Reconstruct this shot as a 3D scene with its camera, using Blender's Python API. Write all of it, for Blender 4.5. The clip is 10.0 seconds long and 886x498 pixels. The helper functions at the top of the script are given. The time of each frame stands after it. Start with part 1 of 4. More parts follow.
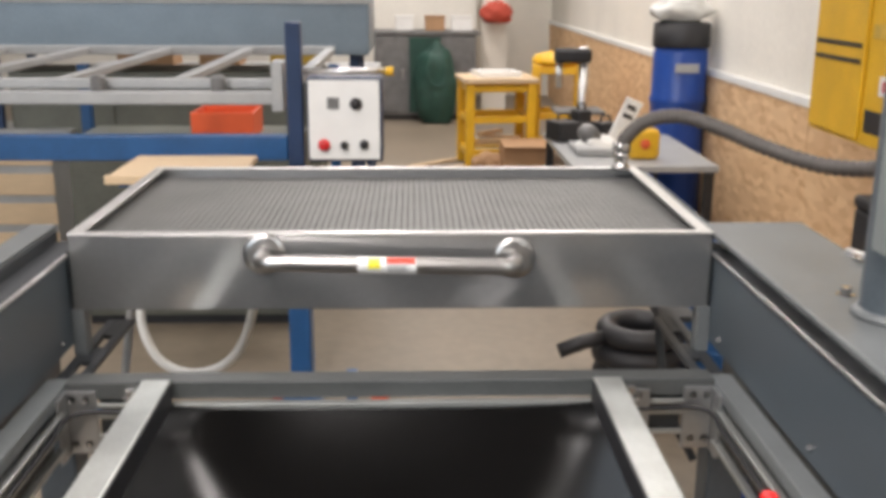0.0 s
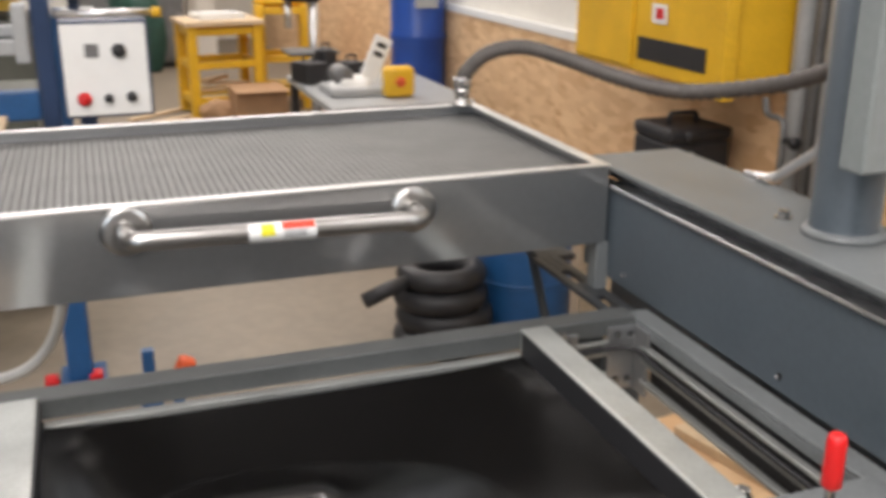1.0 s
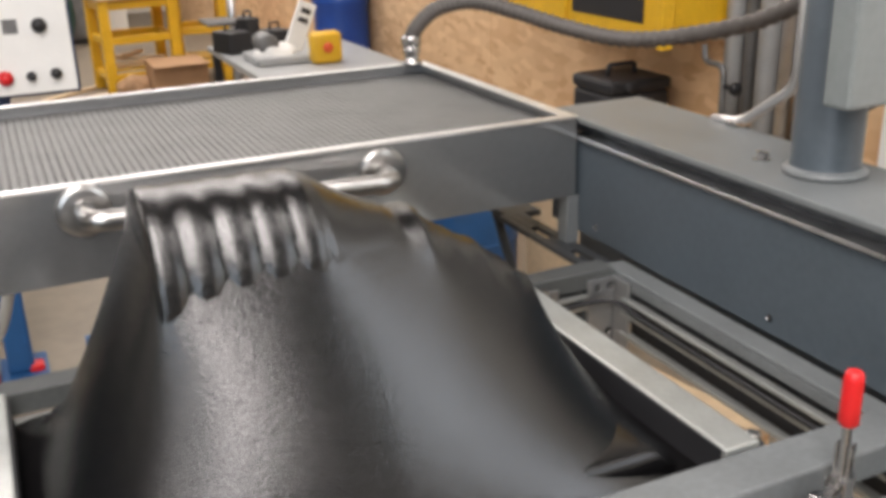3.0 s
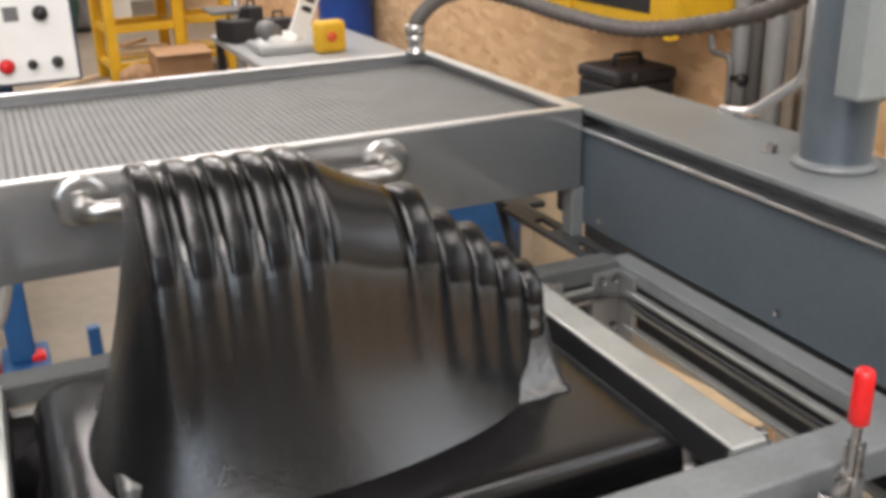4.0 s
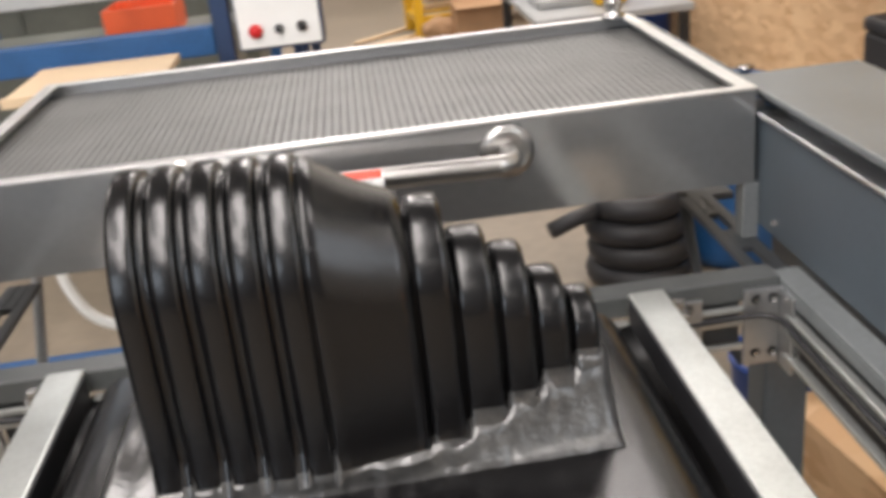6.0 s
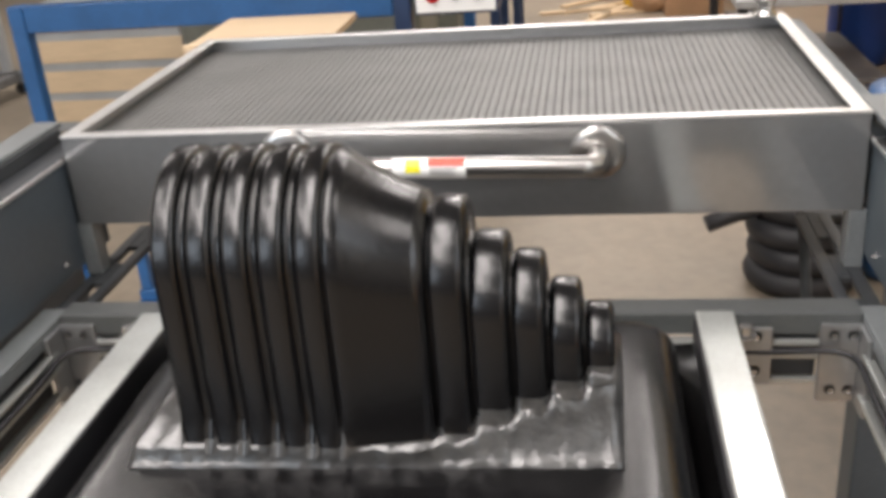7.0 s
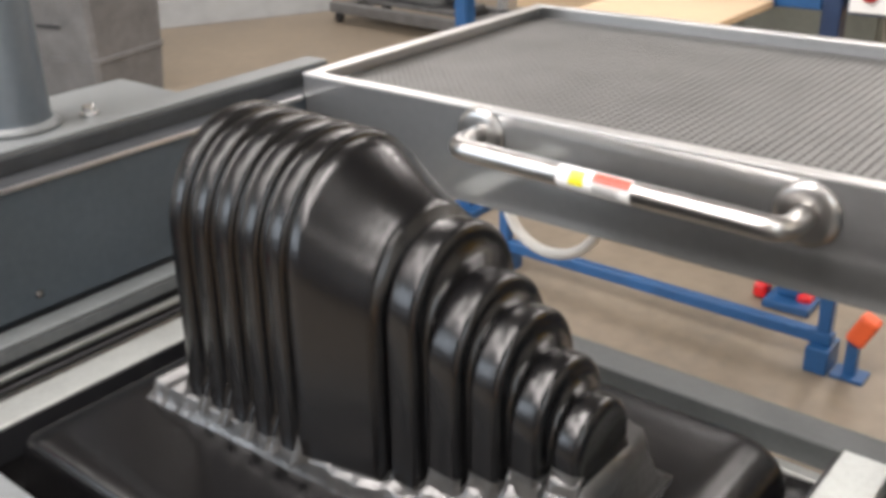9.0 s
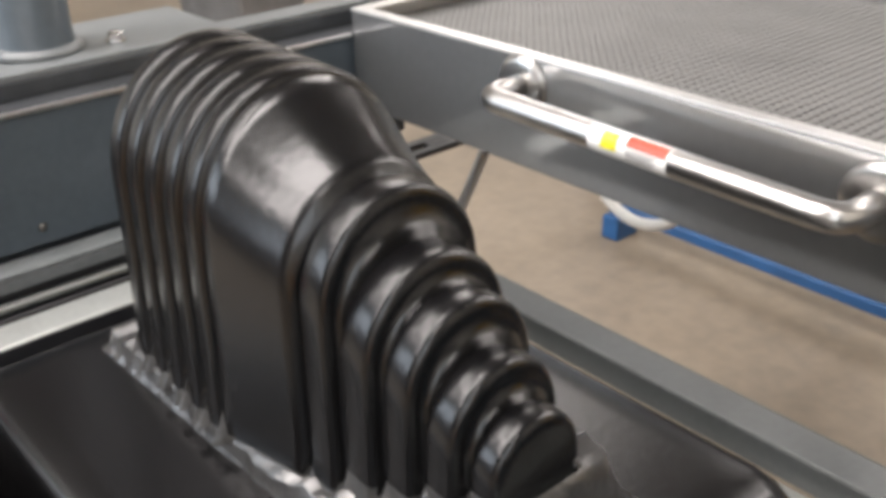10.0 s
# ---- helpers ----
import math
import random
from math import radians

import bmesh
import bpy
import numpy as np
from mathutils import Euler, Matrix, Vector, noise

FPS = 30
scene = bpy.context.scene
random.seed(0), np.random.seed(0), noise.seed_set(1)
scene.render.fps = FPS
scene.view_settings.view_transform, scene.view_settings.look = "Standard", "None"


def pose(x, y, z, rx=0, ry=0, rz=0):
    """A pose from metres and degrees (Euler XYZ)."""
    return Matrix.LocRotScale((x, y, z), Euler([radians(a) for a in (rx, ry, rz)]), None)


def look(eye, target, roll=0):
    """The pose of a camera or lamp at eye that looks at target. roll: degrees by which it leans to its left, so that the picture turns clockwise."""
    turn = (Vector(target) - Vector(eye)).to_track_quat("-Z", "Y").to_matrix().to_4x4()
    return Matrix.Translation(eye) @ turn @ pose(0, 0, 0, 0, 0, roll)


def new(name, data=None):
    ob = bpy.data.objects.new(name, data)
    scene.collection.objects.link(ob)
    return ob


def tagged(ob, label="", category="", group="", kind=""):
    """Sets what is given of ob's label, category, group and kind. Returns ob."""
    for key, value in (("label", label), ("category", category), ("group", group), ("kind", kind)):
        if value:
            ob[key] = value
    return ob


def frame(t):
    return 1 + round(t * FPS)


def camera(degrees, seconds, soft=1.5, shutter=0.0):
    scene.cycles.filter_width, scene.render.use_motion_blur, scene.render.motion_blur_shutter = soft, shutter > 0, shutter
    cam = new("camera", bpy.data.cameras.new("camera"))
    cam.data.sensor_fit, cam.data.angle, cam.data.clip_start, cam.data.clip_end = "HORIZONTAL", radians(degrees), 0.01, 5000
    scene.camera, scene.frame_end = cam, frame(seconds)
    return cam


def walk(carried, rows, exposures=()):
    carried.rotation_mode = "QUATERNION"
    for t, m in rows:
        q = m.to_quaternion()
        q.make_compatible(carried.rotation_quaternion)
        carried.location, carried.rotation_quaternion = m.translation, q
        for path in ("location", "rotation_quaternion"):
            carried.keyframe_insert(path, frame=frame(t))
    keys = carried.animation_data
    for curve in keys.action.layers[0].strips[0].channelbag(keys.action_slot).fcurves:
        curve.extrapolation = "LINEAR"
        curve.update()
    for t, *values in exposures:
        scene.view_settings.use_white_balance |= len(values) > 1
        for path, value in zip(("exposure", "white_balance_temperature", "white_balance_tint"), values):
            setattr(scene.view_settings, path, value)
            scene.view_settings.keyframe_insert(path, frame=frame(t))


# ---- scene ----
cam = camera(48.4, 10.0, soft=4.3, shutter=0.4)
PATH = [
    (0, (0.035, -1.852, 1.477), (0.099, 0.076, 0.949), 0.3),
    (0.5, (-0.12, -1.676, 1.456), (0.108, 0.22, 0.863), -0.5),
    (1, (-0.281, -1.596, 1.438), (0.36, 0.189, 0.804), 0.2),
    (1.5, (-0.369, -1.513, 1.427), (0.415, 0.201, 0.76), -1.5),
    (2, (-0.38, -1.525, 1.416), (0.442, 0.165, 0.73), -1.9),
    (2.5, (-0.353, -1.525, 1.416), (0.43, 0.18, 0.722), -1.8),
    (4, (-0.333, -1.503, 1.411), (0.429, 0.2, 0.692), -1.5),
    (4.5, (-0.294, -1.485, 1.404), (0.424, 0.231, 0.668), -1.7),
    (5, (-0.224, -1.469, 1.406), (0.404, 0.279, 0.664), -2.2),
    (5.5, (-0.157, -1.517, 1.426), (0.311, 0.281, 0.685), -3.4),
    (6, (0.035, -1.423, 1.408), (0.148, 0.416, 0.63), -6.3),
    (6.2, (0.074, -1.475, 1.426), (0.06, 0.36, 0.631), -7.2),
    (7.5, (0.322, -1.405, 1.446), (-0.157, 0.353, 0.622), -2.7),
    (7.9, (0.404, -1.393, 1.444), (-0.315, 0.291, 0.64), -2.8),
    (8, (0.428, -1.381, 1.445), (-0.352, 0.276, 0.642), -2.6),
    (8.2, (0.468, -1.335, 1.44), (-0.404, 0.279, 0.642), -2.5),
    (8.5, (0.526, -1.21, 1.427), (-0.454, 0.335, 0.619), -2.3),
    (9, (0.596, -1.103, 1.413), (-0.575, 0.291, 0.582), -1.9),
    (9.5, (0.645, -1.016, 1.412), (-0.6, 0.3, 0.564), -0.9),
    (10, (0.626, -0.877, 1.356), (-0.742, 0.266, 0.448), -1.9),
]
walk(cam, [(t, look(eye, target, roll)) for t, eye, target, roll in PATH],
     [(0.0, -1.15), (1.0, -1.16), (2.5, -1.12), (5.0, -0.92), (7.5, -0.88), (8.5, -0.75), (10.0, -0.66)])

# ---- light: closed workshop lit by ceiling tubes ----
world = bpy.data.worlds.new("world")
scene.world = world
world.use_nodes = True
world.node_tree.nodes["Background"].inputs[0].default_value = (0.8, 0.85, 0.95, 1)
world.node_tree.nodes["Background"].inputs[1].default_value = 0.05
CEILING = 4.4
FLOOR = -0.2
# fixtures: x, y, watts, width and length of each
TUBES = [(-1.5, -4.2, 400, 1.3, 3.2), (0.3, -6.2, 25, 0.5, 1.5), (1.5, -1.6, 60, 0.5, 1.5), (-0.7, -1.5, 250, 0.9, 2.4), (-4.2, -3.4, 110, 0.9, 2.4), (-2.5, -1.9, 150, 0.9, 2.4),
         (-0.5, 5.8, 130, 0.5, 1.5), (-0.5, 8.2, 125, 0.5, 1.5), (-0.4, 10.0, 105, 0.5, 1.5), (1.3, 3.4, 85, 0.5, 1.5), (1.3, 6.4, 105, 0.5, 1.5), (1.3, 9.4, 95, 0.5, 1.5),
         (-3.0, 3.0, 45, 0.5, 1.5), (-3.0, 6.6, 50, 0.5, 1.5), (-4.4, 3.8, 120, 0.9, 2.4), (0.2, 4.3, 70, 0.9, 2.4), (-5.8, 5.4, 100, 0.5, 1.5)]


def lamp(name, at, size, watts, colour, aim=None):
    data = bpy.data.lights.new(name, "AREA")
    data.shape, data.size, data.size_y = "RECTANGLE", size[0], size[1]
    data.energy, data.color = watts, colour
    ob = new(name, data)
    ob.matrix_world = look(at, aim or (at[0], at[1], at[2] - 1))
    return ob


for lx, ly, watts, fw, fl in TUBES:
    lamp("tube_light", (lx, ly, CEILING - 0.16), (fw, fl), watts, (1.0, 0.93, 0.905))

# daylight through the window bands in the south and east walls
lamp("window_light", (-5.6, -6.96, 2.75), (5.9, 2.3), 440, (0.8, 0.89, 1.0), (-5.6, 0, 2.75))
lamp("window_light", (2.06, -2.65, 2.65), (2.2, 1.8), 98, (0.9, 0.94, 1.0), (0, -2.65, 2.65))


# ---- materials ----
def material(name, colour, rough=0.5, metal=0.0, vary=0.15, scale=8.0, bump=0.0, bump_scale=200.0, rough_vary=0.1, second=None, stretch=(1, 1, 1), spec=0.5):
    """Principled surface with blotches at one scale, grain at another, and fine relief."""
    m = bpy.data.materials.new(name)
    m.use_nodes = True
    nt = m.node_tree
    b = nt.nodes["Principled BSDF"]
    b.inputs["Metallic"].default_value = metal
    b.inputs["Specular IOR Level"].default_value = spec
    co = nt.nodes.new("ShaderNodeTexCoord")
    mp = nt.nodes.new("ShaderNodeMapping")
    mp.inputs["Scale"].default_value = stretch
    nt.links.new(co.outputs["Object"], mp.inputs["Vector"])
    big, fine = nt.nodes.new("ShaderNodeTexNoise"), nt.nodes.new("ShaderNodeTexNoise")
    big.inputs["Scale"].default_value, big.inputs["Detail"].default_value = scale, 5
    fine.inputs["Scale"].default_value, fine.inputs["Detail"].default_value = scale * 14, 3
    for n in (big, fine):
        nt.links.new(mp.outputs[0], n.inputs["Vector"])
    add = nt.nodes.new("ShaderNodeMath")
    add.operation = "MULTIPLY_ADD"
    add.inputs[1].default_value = 0.45
    nt.links.new(fine.outputs["Fac"], add.inputs[0])
    half = nt.nodes.new("ShaderNodeMath")
    half.operation = "MULTIPLY"
    half.inputs[1].default_value = 0.55
    nt.links.new(big.outputs["Fac"], half.inputs[0])
    nt.links.new(half.outputs[0], add.inputs[2])
    ramp = nt.nodes.new("ShaderNodeValToRGB")
    lo = [c * (1 - vary) for c in colour]
    hi = list(second) if second else [min(1, c * (1 + vary)) for c in colour]
    ramp.color_ramp.elements[0].position, ramp.color_ramp.elements[0].color = 0.32, (*lo, 1)
    ramp.color_ramp.elements[1].position, ramp.color_ramp.elements[1].color = 0.68, (*hi, 1)
    nt.links.new(add.outputs[0], ramp.inputs[0])
    nt.links.new(ramp.outputs[0], b.inputs["Base Color"])
    rr = nt.nodes.new("ShaderNodeMapRange")
    rr.inputs["To Min"].default_value, rr.inputs["To Max"].default_value = max(0.03, rough - rough_vary), min(1, rough + rough_vary)
    nt.links.new(add.outputs[0], rr.inputs["Value"])
    nt.links.new(rr.outputs[0], b.inputs["Roughness"])
    if bump:
        grain = nt.nodes.new("ShaderNodeTexNoise")
        grain.inputs["Scale"].default_value, grain.inputs["Detail"].default_value = bump_scale, 3
        nt.links.new(mp.outputs[0], grain.inputs["Vector"])
        bp = nt.nodes.new("ShaderNodeBump")
        bp.inputs["Strength"].default_value, bp.inputs["Distance"].default_value = bump, 0.002
        nt.links.new(grain.outputs["Fac"], bp.inputs["Height"])
        nt.links.new(bp.outputs[0], b.inputs["Normal"])
    return m


STAINLESS = material("polished_stainless_steel", (0.5, 0.505, 0.505), 0.13, 1.0, 0.06, 5, 0.008, 40, 0.04)


def two_gloss(m, rough, share):
    """Rolled metal: a sharp sheen over a dull one."""
    nt = m.node_tree
    b = nt.nodes["Principled BSDF"]
    dull = nt.nodes.new("ShaderNodeBsdfPrincipled")
    dull.inputs["Metallic"].default_value = 1.0
    dull.inputs["Roughness"].default_value = rough
    nt.links.new(b.inputs["Base Color"].links[0].from_socket, dull.inputs["Base Color"])
    mix = nt.nodes.new("ShaderNodeMixShader")
    mix.inputs[0].default_value = share
    nt.links.new(b.outputs[0], mix.inputs[1])
    nt.links.new(dull.outputs[0], mix.inputs[2])
    nt.links.new(mix.outputs[0], nt.nodes["Material Output"].inputs["Surface"])


two_gloss(STAINLESS, 0.52, 0.42)
GALV = material("galvanised_steel", (0.43, 0.44, 0.445), 0.38, 0.9, 0.08, 4, 0.02, 60, 0.07)
BRUSHED = material("brushed_steel_edge", (0.72, 0.72, 0.72), 0.3, 1.0, 0.1, 20)
CHROME = material("polished_steel", (0.5, 0.49, 0.48), 0.27, 1.0, 0.02, 15, 0, 200, 0.015)
SATIN = material("satin_steel_tube", (0.48, 0.47, 0.455), 0.3, 1.0, 0.05, 30, 0.02, 300, 0.04)
RIM = material("folded_zinc_rim", (0.7, 0.7, 0.69), 0.37, 0.85, 0.1, 25, 0.02, 200, 0.06)
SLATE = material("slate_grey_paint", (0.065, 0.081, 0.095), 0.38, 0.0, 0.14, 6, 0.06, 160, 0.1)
# paler slate for the top plates, ledges and small fittings
SLATE_TOP = material("pale_slate_paint", (0.14, 0.151, 0.154), 0.42, 0.0, 0.18, 9, 0.05, 120, 0.1)
BARPAINT = material("grey_bar_paint", (0.075, 0.08, 0.079), 0.42, 0.0, 0.18, 9, 0.05, 120, 0.1)
BARMETAL = material("zinc_plated_bar", (0.5, 0.52, 0.5), 0.36, 0.75, 0.14, 14, 0.05, 160, 0.1)
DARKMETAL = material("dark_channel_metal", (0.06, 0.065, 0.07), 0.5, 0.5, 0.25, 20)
BLACK = material("black_plastic_sheet", (0.0035, 0.0033, 0.0036), 0.25, 0.0, 0.25, 12, 0.14, 150, 0.05, spec=0.45)
FLANKBLACK = material("stretching_black_plastic", (0.004, 0.0038, 0.004), 0.2, 0.0, 0.25, 12, 0.34, 310, 0.05, spec=0.85)
HOTBLACK = material("softened_black_plastic", (0.003, 0.0029, 0.003), 0.18, 0.0, 0.25, 12, 0.06, 240, 0.04, spec=0.36)
MESHGREY = material("perforated_steel", (0.205, 0.205, 0.2), 0.58, 0.6, 0.15, 10)
CONCRETE = material("concrete_floor", (0.222, 0.183, 0.136), 0.5, 0.0, 0.22, 1.3, 0.1, 60, 0.15)
WHITEWALL = material("white_painted_wall", (0.78, 0.75, 0.68), 0.7, 0.0, 0.07, 2, 0.1, 50)
CEIL = material("ceiling_board", (0.22, 0.22, 0.22), 0.8, 0.0, 0.06, 2)
WHITE = material("white_paint", (0.8, 0.8, 0.78), 0.4, 0.0, 0.05, 10)
BLUE = material("blue_machine_paint", (0.016, 0.08, 0.215), 0.4, 0.0, 0.2, 9, 0.05, 150)
NAVY = material("navy_paint", (0.015, 0.035, 0.09), 0.42, 0.0, 0.2, 9)
DRUMBLUE = material("blue_drum_plastic", (0.012, 0.06, 0.3), 0.35, 0.0, 0.2, 5)
YELLOW = material("yellow_paint", (0.72, 0.42, 0.02), 0.42, 0.0, 0.16, 6, 0.05, 120)
OLDYELLOW = material("worn_yellow_paint", (0.62, 0.4, 0.06), 0.5, 0.0, 0.3, 14, 0.08, 90)
RED = material("red_vinyl", (0.62, 0.012, 0.014), 0.32, 0.0, 0.08, 20)
ORANGE = material("orange_plastic", (0.72, 0.11, 0.03), 0.45, 0.0, 0.12, 10)
GREEN = material("dark_green_canvas", (0.016, 0.06, 0.045), 0.6, 0.0, 0.35, 12, 0.2, 60)
BROWNBOARD = material("cardboard", (0.4, 0.24, 0.13), 0.8, 0.0, 0.15, 8)
PALEWOOD = material("pale_wood_board", (0.62, 0.47, 0.3), 0.6, 0.0, 0.12, 6, 0.05, 80, 0.1, None, (1, 8, 8))
RUBBER = material("grey_ribbed_hose", (0.085, 0.075, 0.068), 0.5, 0.0, 0.2, 20)
HOUSING = material("grey_housing_paint", (0.2, 0.22, 0.22), 0.4, 0.0, 0.1, 5, 0.03, 120)
OLIVE = material("olive_grey_paint", (0.13, 0.135, 0.11), 0.5, 0.0, 0.2, 7)
# dark tone that stands for the shade below the punched holes
MESHLOW = material("perforation_shade", (0.085, 0.085, 0.083), 0.55, 0.4, 0.15, 10)
CABLE = material("pale_grey_cable", (0.66, 0.66, 0.63), 0.45, 0.0, 0.06, 20)
BLACKMAT = material("matte_black_plastic", (0.018, 0.018, 0.02), 0.5, 0.0, 0.25, 15)
GREYPAINT = material("light_grey_machine_paint", (0.36, 0.37, 0.37), 0.4, 0.0, 0.14, 8)
CASTGREY = material("grey_cast_metal", (0.17, 0.17, 0.17), 0.5, 0.3, 0.3, 9, 0.1, 60)
HOODBLUE = material("pale_blue_sheet_metal", (0.2, 0.25, 0.29), 0.35, 0.3, 0.12, 4)
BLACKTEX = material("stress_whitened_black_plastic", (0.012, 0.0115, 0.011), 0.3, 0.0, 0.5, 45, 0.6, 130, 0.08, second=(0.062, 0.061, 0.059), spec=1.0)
REDCLOTH = material("faded_red_cloth", (0.42, 0.06, 0.035), 0.75, 0.0, 0.2, 8)
STICKYELLOW = material("yellow_print", (0.75, 0.68, 0.03), 0.4)
STICKRED = material("red_print", (0.6, 0.06, 0.03), 0.4)


def osb_material():
    """Oriented strand board: overlapping pale flakes in warm tones."""
    m = material("strand_board", (0.55, 0.32, 0.15), 0.65, 0.0, 0.2, 3, 0.15, 60)
    nt = m.node_tree
    b = nt.nodes["Principled BSDF"]
    co = nt.nodes.new("ShaderNodeTexCoord")
    mp = nt.nodes.new("ShaderNodeMapping")
    mp.inputs["Scale"].default_value = (9, 9, 22)
    warp = nt.nodes.new("ShaderNodeTexNoise")
    warp.inputs["Scale"].default_value = 5
    vor = nt.nodes.new("ShaderNodeTexVoronoi")
    vor.inputs["Scale"].default_value = 1.6
    mixv = nt.nodes.new("ShaderNodeMixRGB")
    mixv.inputs[0].default_value = 0.25
    nt.links.new(co.outputs["Object"], mp.inputs["Vector"])
    nt.links.new(co.outputs["Object"], warp.inputs["Vector"])
    nt.links.new(mp.outputs[0], mixv.inputs[1])
    nt.links.new(warp.outputs["Color"], mixv.inputs[2])
    nt.links.new(mixv.outputs[0], vor.inputs["Vector"])
    ramp = nt.nodes.new("ShaderNodeValToRGB")
    ramp.color_ramp.elements[0].color = (0.56, 0.33, 0.165, 1)
    ramp.color_ramp.elements[1].color = (0.82, 0.58, 0.34, 1)
    nt.links.new(vor.outputs["Color"], ramp.inputs[0])
    nt.links.new(ramp.outputs[0], b.inputs["Base Color"])
    return m


OSB = osb_material()


# ---- building helpers ----
def finish(name, bm, mat, parent=None, label="", smooth=False):
    me = bpy.data.meshes.new(name)
    bmesh.ops.recalc_face_normals(bm, faces=bm.faces)
    bm.to_mesh(me)
    bm.free()
    me.materials.append(mat)
    if smooth:
        for p in me.polygons:
            p.use_smooth = True
    ob = new(name, me)
    if parent:
        ob.parent = parent
    if label:
        tagged(ob, label)
    return ob


def part(name, bm, mat, parent, label="", smooth=False):
    return finish(name, bm, mat, parent, label, smooth)


def thing(name, label, category, at=(0, 0, 0), rz=0, group="", kind=""):
    ob = new(name)
    ob.matrix_world = pose(*at, 0, 0, rz)
    return tagged(ob, label, category, group, kind)


def add_box(bm, lo, hi, bevel=0.004, m=None):
    c = [(a + b) / 2 for a, b in zip(lo, hi)]
    s = [abs(b - a) for a, b in zip(lo, hi)]
    tmp = bmesh.new()
    bmesh.ops.create_cube(tmp, size=1)
    for v in tmp.verts:
        v.co = Vector((v.co.x * s[0] + c[0], v.co.y * s[1] + c[1], v.co.z * s[2] + c[2]))
    if bevel:
        bmesh.ops.bevel(tmp, geom=tmp.edges[:], offset=min(bevel, min(s) * 0.3), segments=2, affect="EDGES", profile=0.5)
    if m:
        bmesh.ops.transform(tmp, matrix=m, verts=tmp.verts)
    me = bpy.data.meshes.new("tmp")
    tmp.to_mesh(me)
    tmp.free()
    bm.from_mesh(me)
    bpy.data.meshes.remove(me)
    return bm


def box(lo, hi, bevel=0.004, m=None):
    return add_box(bmesh.new(), lo, hi, bevel, m)


def boxes(*pairs, bevel=0.004):
    bm = bmesh.new()
    for lo, hi in pairs:
        add_box(bm, lo, hi, bevel)
    return bm


def add_lathe(bm, rows, axis_at, segs=24, axis="z", cap=True):
    """Rings of (radius, height) turned about an axis."""
    rings = []
    for r, h in rows:
        ring = []
        for k in range(segs):
            a = 2 * math.pi * k / segs
            u, v = r * math.cos(a), r * math.sin(a)
            p = {"z": (u, v, h), "y": (u, h, v), "x": (h, u, v)}[axis]
            ring.append(bm.verts.new(Vector(p) + Vector(axis_at)))
        rings.append(ring)
    for a, b in zip(rings, rings[1:]):
        for k in range(segs):
            bm.faces.new((a[k], a[(k + 1) % segs], b[(k + 1) % segs], b[k]))
    if cap:
        bm.faces.new(rings[0])
        bm.faces.new(rings[-1])
    return bm


def lathe(rows, axis_at=(0, 0, 0), segs=24, axis="z"):
    return add_lathe(bmesh.new(), rows, axis_at, segs, axis)


def rounded(points, radius, steps=6):
    """The polyline with its corners rounded."""
    pts = [Vector(p) for p in points]
    out = [pts[0]]
    for a, b, c in zip(pts, pts[1:], pts[2:]):
        r = min(radius, (a - b).length * 0.45, (c - b).length * 0.45)
        p, q = b + (a - b).normalized() * r, b + (c - b).normalized() * r
        for k in range(steps + 1):
            t = k / steps
            out.append(p * (1 - t) ** 2 + b * 2 * t * (1 - t) + q * t * t)
    return out + [pts[-1]]


def spline(points, steps=8):
    """A smooth curve through the points."""
    p = [Vector(q) for q in points]
    p = [p[0] * 2 - p[1], *p, p[-1] * 2 - p[-2]]
    out = []
    for a, b, c, d in zip(p, p[1:], p[2:], p[3:]):
        for k in range(steps):
            t = k / steps
            out.append(0.5 * (2 * b + (c - a) * t + (2 * a - 5 * b + 4 * c - d) * t * t + (3 * b - a - 3 * c + d) * t ** 3))
    return out + [p[-2]]


def add_tube(bm, pts, radius, segs=12, radii=None):
    pts = [Vector(p) for p in pts]
    n = len(pts)
    tang = [(pts[min(i + 1, n - 1)] - pts[max(i - 1, 0)]).normalized() for i in range(n)]
    up = Vector((0, 0, 1)) if abs(tang[0].z) < 0.9 else Vector((1, 0, 0))
    side = tang[0].cross(up).normalized()
    rings = []
    for i in range(n):
        side = (side - tang[i] * side.dot(tang[i])).normalized()
        other = tang[i].cross(side)
        r = radii[i] if radii else radius
        rings.append([bm.verts.new(pts[i] + side * (r * math.cos(2 * math.pi * k / segs)) + other * (r * math.sin(2 * math.pi * k / segs))) for k in range(segs)])
    for a, b in zip(rings, rings[1:]):
        for k in range(segs):
            bm.faces.new((a[k], a[(k + 1) % segs], b[(k + 1) % segs], b[k]))
    bm.faces.new(rings[0])
    bm.faces.new(rings[-1])
    return bm


def tube(pts, radius, segs=12, radii=None):
    return add_tube(bmesh.new(), pts, radius, segs, radii)


def hexbolt(at, r=0.009, h=0.008, axis="z"):
    bm = lathe([(r * 1.5, 0), (r * 1.5, 0.0015)], at, 14, axis)
    add_lathe(bm, [(r, 0.0015), (r, h), (r * 0.8, h + 0.001)], at, 6, axis)
    return bm


# ---- the room ----
def slab(name, lo, hi, mat, label, category):
    return tagged(finish(name, box(lo, hi, 0), mat), label, category, kind="structure")


